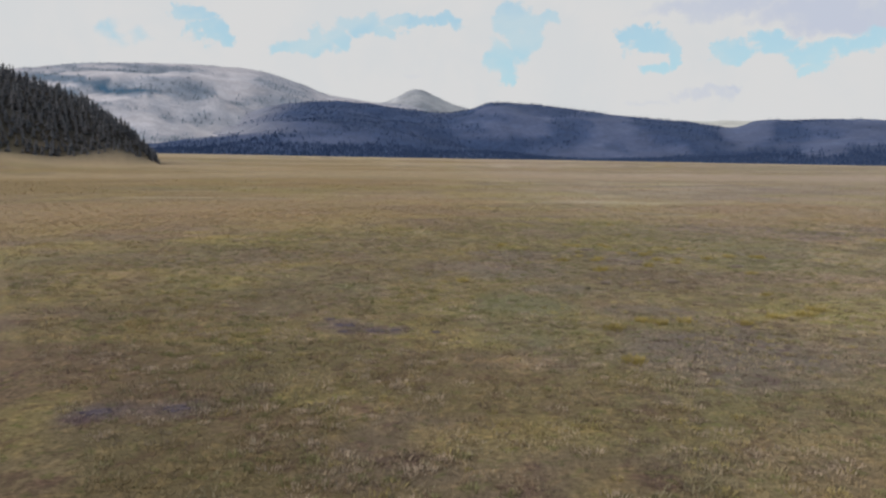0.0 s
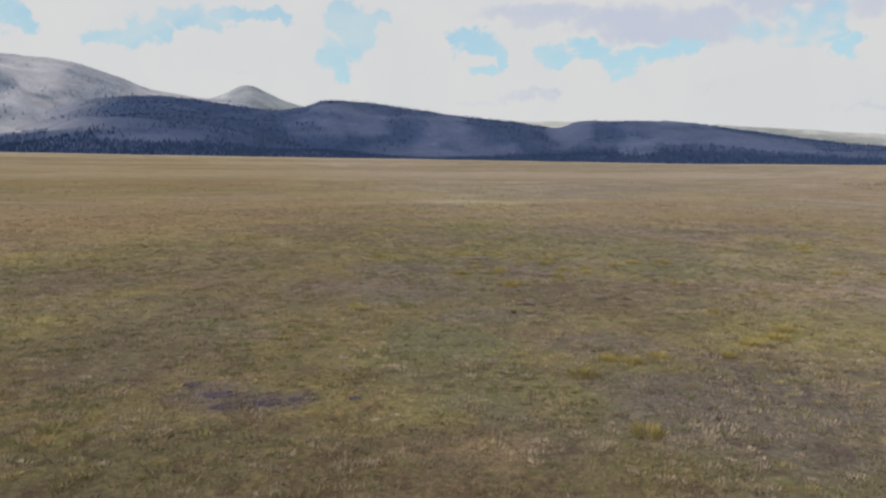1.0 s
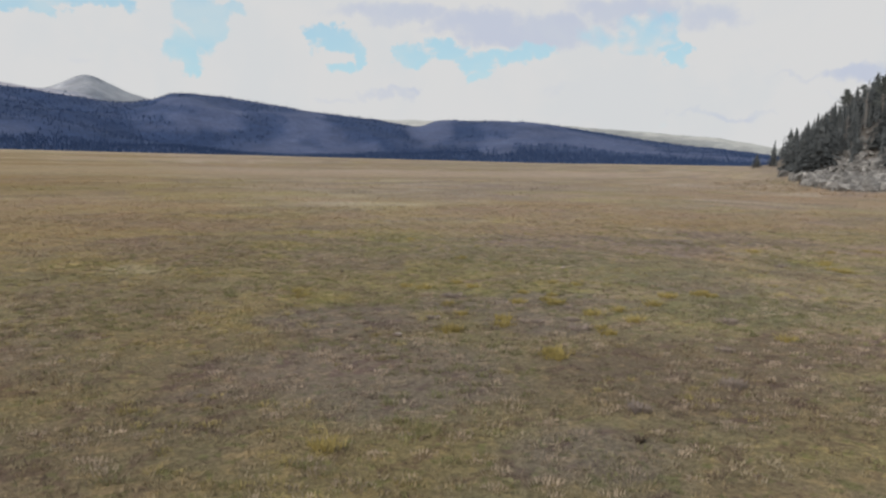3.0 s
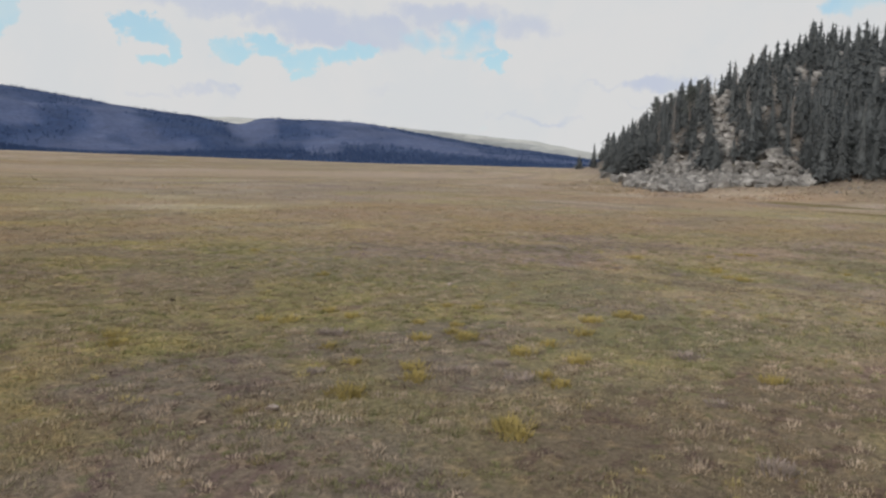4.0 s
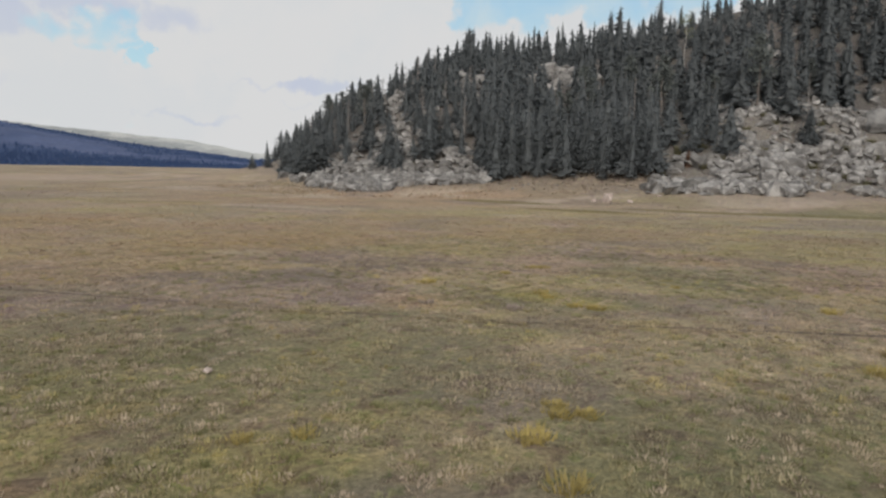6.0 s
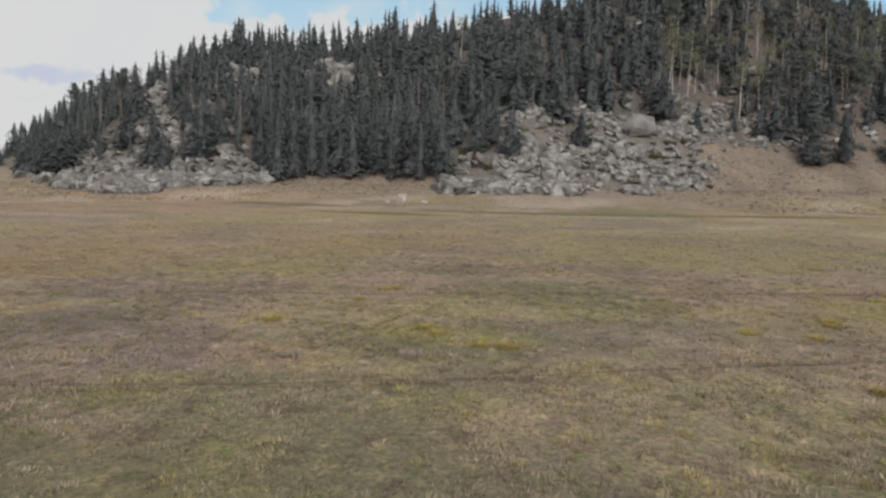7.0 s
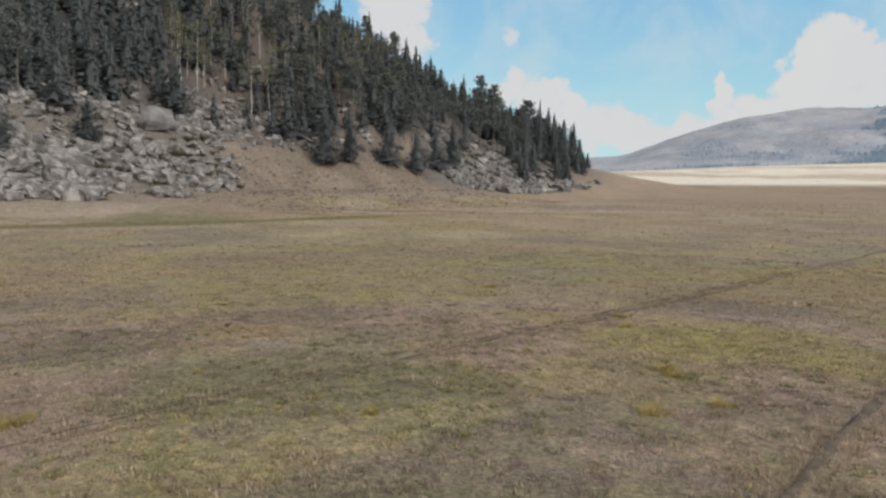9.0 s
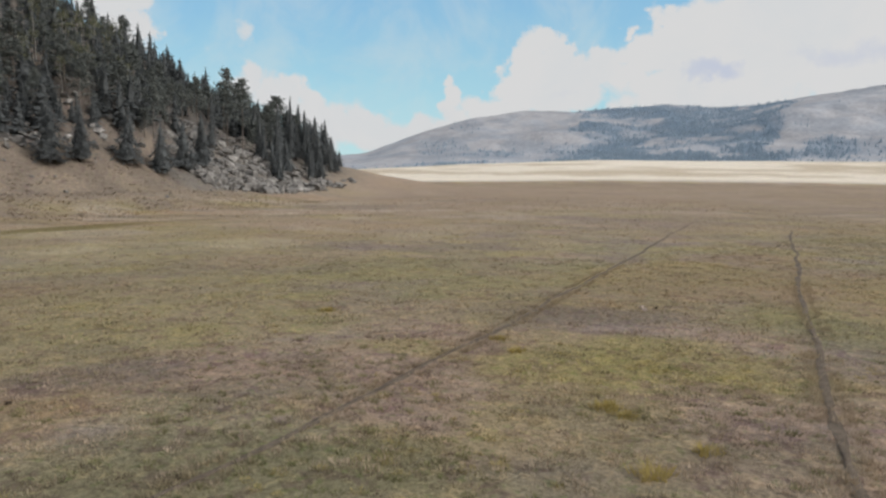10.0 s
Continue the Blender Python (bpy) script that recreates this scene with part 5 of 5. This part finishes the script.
def line_distance(x, y, line):
    best = np.full(np.shape(x), 1e9)
    for (ax, ay), (bx, by) in zip(line, line[1:]):
        dx, dy = bx - ax, by - ay
        t = np.clip(((x - ax) * dx + (y - ay) * dy) / (dx * dx + dy * dy), 0, 1)
        best = np.minimum(best, np.hypot(x - ax - t * dx, y - ay - t * dy))
    return best


def grass(name, label, seed, near, far, per_m2, blades, height, width, spread, fade=1.0, vary=1.0, low=-1e9):
    """Tufts on a band of the meadow between two distances from its middle line."""
    rng = np.random.RandomState(seed)
    lo, hi = np.array([-2 - far, 2 - far]), np.array([27 + far, 48 + far])
    n = int(np.prod(hi - lo) * per_m2)
    x, y = rng.uniform(lo[0], hi[0], n), rng.uniform(lo[1], hi[1], n)
    d = line_distance(x, y, CORRIDOR)
    keep = (d >= near) & (d < far) & ((y > 10) | (x > 28)) & (x > -3 - .66 * (y - 10)) & ~((x > 13.5 + .35 * (y - 10)) & (x < 28) & (y < 32)) & (outline_distance(x, y, KNOLL) < 9)
    keep &= (rng.rand(n) < 1 - step(fade * far, far + .01, d)) & (outline_distance(x, y, KNOLL) > low)
    patchy = field(x, y, .85, seed + 5, 2)
    keep &= rng.rand(n) < step(.30, .60, patchy) + .35
    for line, w in ((TRACK_A, .12), (TRACK_B, .06)):
        keep &= line_distance(x, y, line) > w * rng.uniform(.5, 1.5, n)
    x, y, patchy = x[keep], y[keep], patchy[keep]
    n = len(x)
    a, q = rng.uniform(0, 6.283, (n, blades)), rng.uniform(0, 1, (n, blades)) ** .5 * spread
    size = (rng.uniform(.7, 1.2, n) * (.35 + 1.3 * patchy))[:, None]
    fx, fy = x[:, None] + np.cos(a) * q, y[:, None] + np.sin(a) * q
    h = height * size * rng.uniform(.5, 1.1, (n, blades))
    b, lean = a + rng.uniform(-1.2, 1.2, (n, blades)), rng.uniform(.3, 1.3, (n, blades))
    c = b + 1.571 + rng.uniform(-.5, .5, (n, blades))
    z = np.repeat(lie(x, y)[:, None], blades, 1)
    w = width * size
    v = np.stack([np.stack([fx - np.cos(c) * w, fy - np.sin(c) * w, z - .01], -1), np.stack([fx + np.cos(c) * w, fy + np.sin(c) * w, z - .01], -1),
                  np.stack([fx + np.cos(b) * h * lean, fy + np.sin(b) * h * lean, z + h], -1)], 2)
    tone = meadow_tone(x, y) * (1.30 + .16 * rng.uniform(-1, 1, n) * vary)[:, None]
    dry, low_green, dark = (step(a, b, field(x, y, z, seed + k, 2)) * vary for a, b, z, k in ((.55, .70, .8, 50), (.56, .70, .7, 51), (.55, .68, .95, 52)))
    tone = blend(tone, dark * .55, MAUVE * .95)
    tone = blend(tone, low_green * .55, GREEN * 1.25)
    tone = blend(tone, dry * .60, np.array((.37, .305, .225)))
    palette = np.array([GREEN, TAN, BROWN, MAUVE, OLIVE, PALE, RUST]) * 1.25
    pick = palette[rng.choice(len(palette), n, p=(.24, .20, .15, .13, .18, .05, .05))]
    share = (rng.uniform(.0, .35, n) * min(1, vary))[:, None]
    tone = tone * (1 - share) + pick * share
    tone = tone * np.clip(.78 + .46 * patchy, .8, 1.2)[:, None]
    tone = np.repeat(tone, blades * 3, 0)
    ob = sheet(name, v.reshape(-1, 3), np.arange(n * blades * 3).reshape(-1, 3), GRASS, smooth=False, colours=tone)
    tagged(ob, label, "grass", kind="stuff")


def cushions(name, label, seed, per_m2, blades, spread, height, width, colour, size, cut, mixed):
    """Tussocks standing out of the short grass near the middle line: dense sheaves of one colour."""
    rng = np.random.RandomState(seed)
    lo, hi = np.array([-26, 6]), np.array([50, 72])
    n = int(np.prod(hi - lo) * per_m2)
    x, y = rng.uniform(lo[0], hi[0], n), rng.uniform(lo[1], hi[1], n)
    keep = (line_distance(x, y, CORRIDOR) < 24 * rng.uniform(.5, 1, n) ** .5) & ((y > 10) | (x > 28)) & (x > -3 - .66 * (y - 10)) & ~((x > 13.5 + .35 * (y - 10)) & (x < 28) & (y < 32))
    keep &= rng.rand(n) < step(cut - .10, cut + .08, field(x, y, size, seed, 3)) + .04
    for line in (TRACK_A, TRACK_B):
        keep &= line_distance(x, y, line) > .3
    x, y = x[keep], y[keep]
    n = len(x)
    big = rng.uniform(.55, 1.3, n)[:, None]
    a, q = rng.uniform(0, 6.283, (n, blades)), rng.uniform(0, 1, (n, blades)) ** .5
    fx, fy = x[:, None] + np.cos(a) * q * spread * big, y[:, None] + np.sin(a) * q * spread * big * .8
    h = height * big * (1.1 - .5 * q) * rng.uniform(.6, 1.15, (n, blades))
    b, lean = a + rng.uniform(-.7, .7, (n, blades)), (.15 + .8 * q) * rng.uniform(.5, 1.2, (n, blades))
    c = b + 1.571 + rng.uniform(-.6, .6, (n, blades))
    z = np.repeat(lie(x, y)[:, None], blades, 1)
    v = np.stack([np.stack([fx - np.cos(c) * width, fy - np.sin(c) * width, z - .01], -1), np.stack([fx + np.cos(c) * width, fy + np.sin(c) * width, z - .01], -1),
                  np.stack([fx + np.cos(b) * h * lean, fy + np.sin(b) * h * lean, z + h], -1)], 2)
    tone = (meadow_tone(x, y) * 1.35 * (1 - mixed) + np.array(colour) * mixed) * rng.uniform(.78, 1.22, n)[:, None]
    ob = sheet(name, v.reshape(-1, 3), np.arange(n * blades * 3).reshape(-1, 3), GRASS, smooth=False, colours=np.repeat(tone, blades * 3, 0))
    tagged(ob, label, "grass", kind="stuff")


grass("meadow_grass", "short dry tufted meadow grass", 1, 0, 22, 39, 5, .066, .0135, .12)
grass("meadow_grass", "dry tufted meadow grass farther off", 2, 22, 46, 9, 6, .085, .026, .20, 1.0, .8)
grass("meadow_grass", "sparse dry tufts across the far meadow", 3, 46, 115, 1.4, 5, .085, .055, .32, .38, .35)
grass("slope_grass", "thin dry tufts on the slope below the trees", 4, 92, 165, 1.0, 5, .24, .09, .40, .9, .6, -22)
grass("meadow_grass", "thin dry tufts far out on the plain", 5, 95, 235, .38, 3, .13, .10, .45, .3, .22)

cushions("grass_tussocks", "pale pinkish dead tussocks among short meadow grass", 21, 2.6, 36, .22, .10, .014, (.45, .362, .285), 3.0, .52, .75)
cushions("grass_tussocks", "olive-green tussocks among short meadow grass", 22, 2.4, 32, .17, .10, .014, (.215, .215, .105), 3.4, .52, .75)
cushions("grass_tussocks", "yellowish tussocks among short meadow grass", 23, 1.2, 38, .18, .10, .012, (.40, .335, .150), 4.2, .56, .7)
cushions("low_weeds", "dark mauve-brown low weeds among meadow grass", 24, 2.4, 26, .20, .055, .017, (.135, .098, .088), 2.6, .53, .75)


def track_fringe(name, label, seed, line, side, colour):
    """Longer bleached blades along the edge of a worn track."""
    rng = np.random.RandomState(seed)
    pts = np.array(line, float)
    along = np.concatenate([[0], np.cumsum(np.hypot(*np.diff(pts, axis=0).T))])
    t = rng.uniform(0, along[-1], int(along[-1] * 13))
    t = t[rng.rand(len(t)) < step(.36, .62, field(t, t * 0, 1.6, seed, 3)) + .12]
    x, y = np.interp(t, along, pts[:, 0]), np.interp(t, along, pts[:, 1])
    near = (y > 8) & (y < 56)
    x, y = x[near] + side * rng.normal(.27, .09, near.sum()), y[near]
    n, blades = len(x), 14
    a, q = rng.uniform(0, 6.283, (n, blades)), rng.uniform(0, 1, (n, blades)) ** .5 * .10
    fx, fy = x[:, None] + np.cos(a) * q, y[:, None] + np.sin(a) * q
    h, b = rng.uniform(.06, .15, (n, blades)), a + rng.uniform(-.8, .8, (n, blades))
    lean, c = rng.uniform(.2, 1.0, (n, blades)), b + 1.571
    z = np.repeat(lie(x, y)[:, None], blades, 1)
    v = np.stack([np.stack([fx - np.cos(c) * .011, fy - np.sin(c) * .011, z - .01], -1), np.stack([fx + np.cos(c) * .011, fy + np.sin(c) * .011, z - .01], -1),
                  np.stack([fx + np.cos(b) * h * lean, fy + np.sin(b) * h * lean, z + h], -1)], 2)
    tone = (meadow_tone(x, y) * .6 + np.array(colour) * .6) * rng.uniform(.75, 1.2, n)[:, None]
    ob = sheet(name, v.reshape(-1, 3), np.arange(n * blades * 3).reshape(-1, 3), GRASS, smooth=False, colours=np.repeat(tone, blades * 3, 0))
    tagged(ob, label, "grass", kind="stuff")


for i, (line, side) in enumerate(((TRACK_A, -1), (TRACK_A, 1), (TRACK_B, -1), (TRACK_B, 1))):
    track_fringe("track_grass", "bleached longer grass along a worn animal track", 61 + i, line, side, (.36, .295, .21))
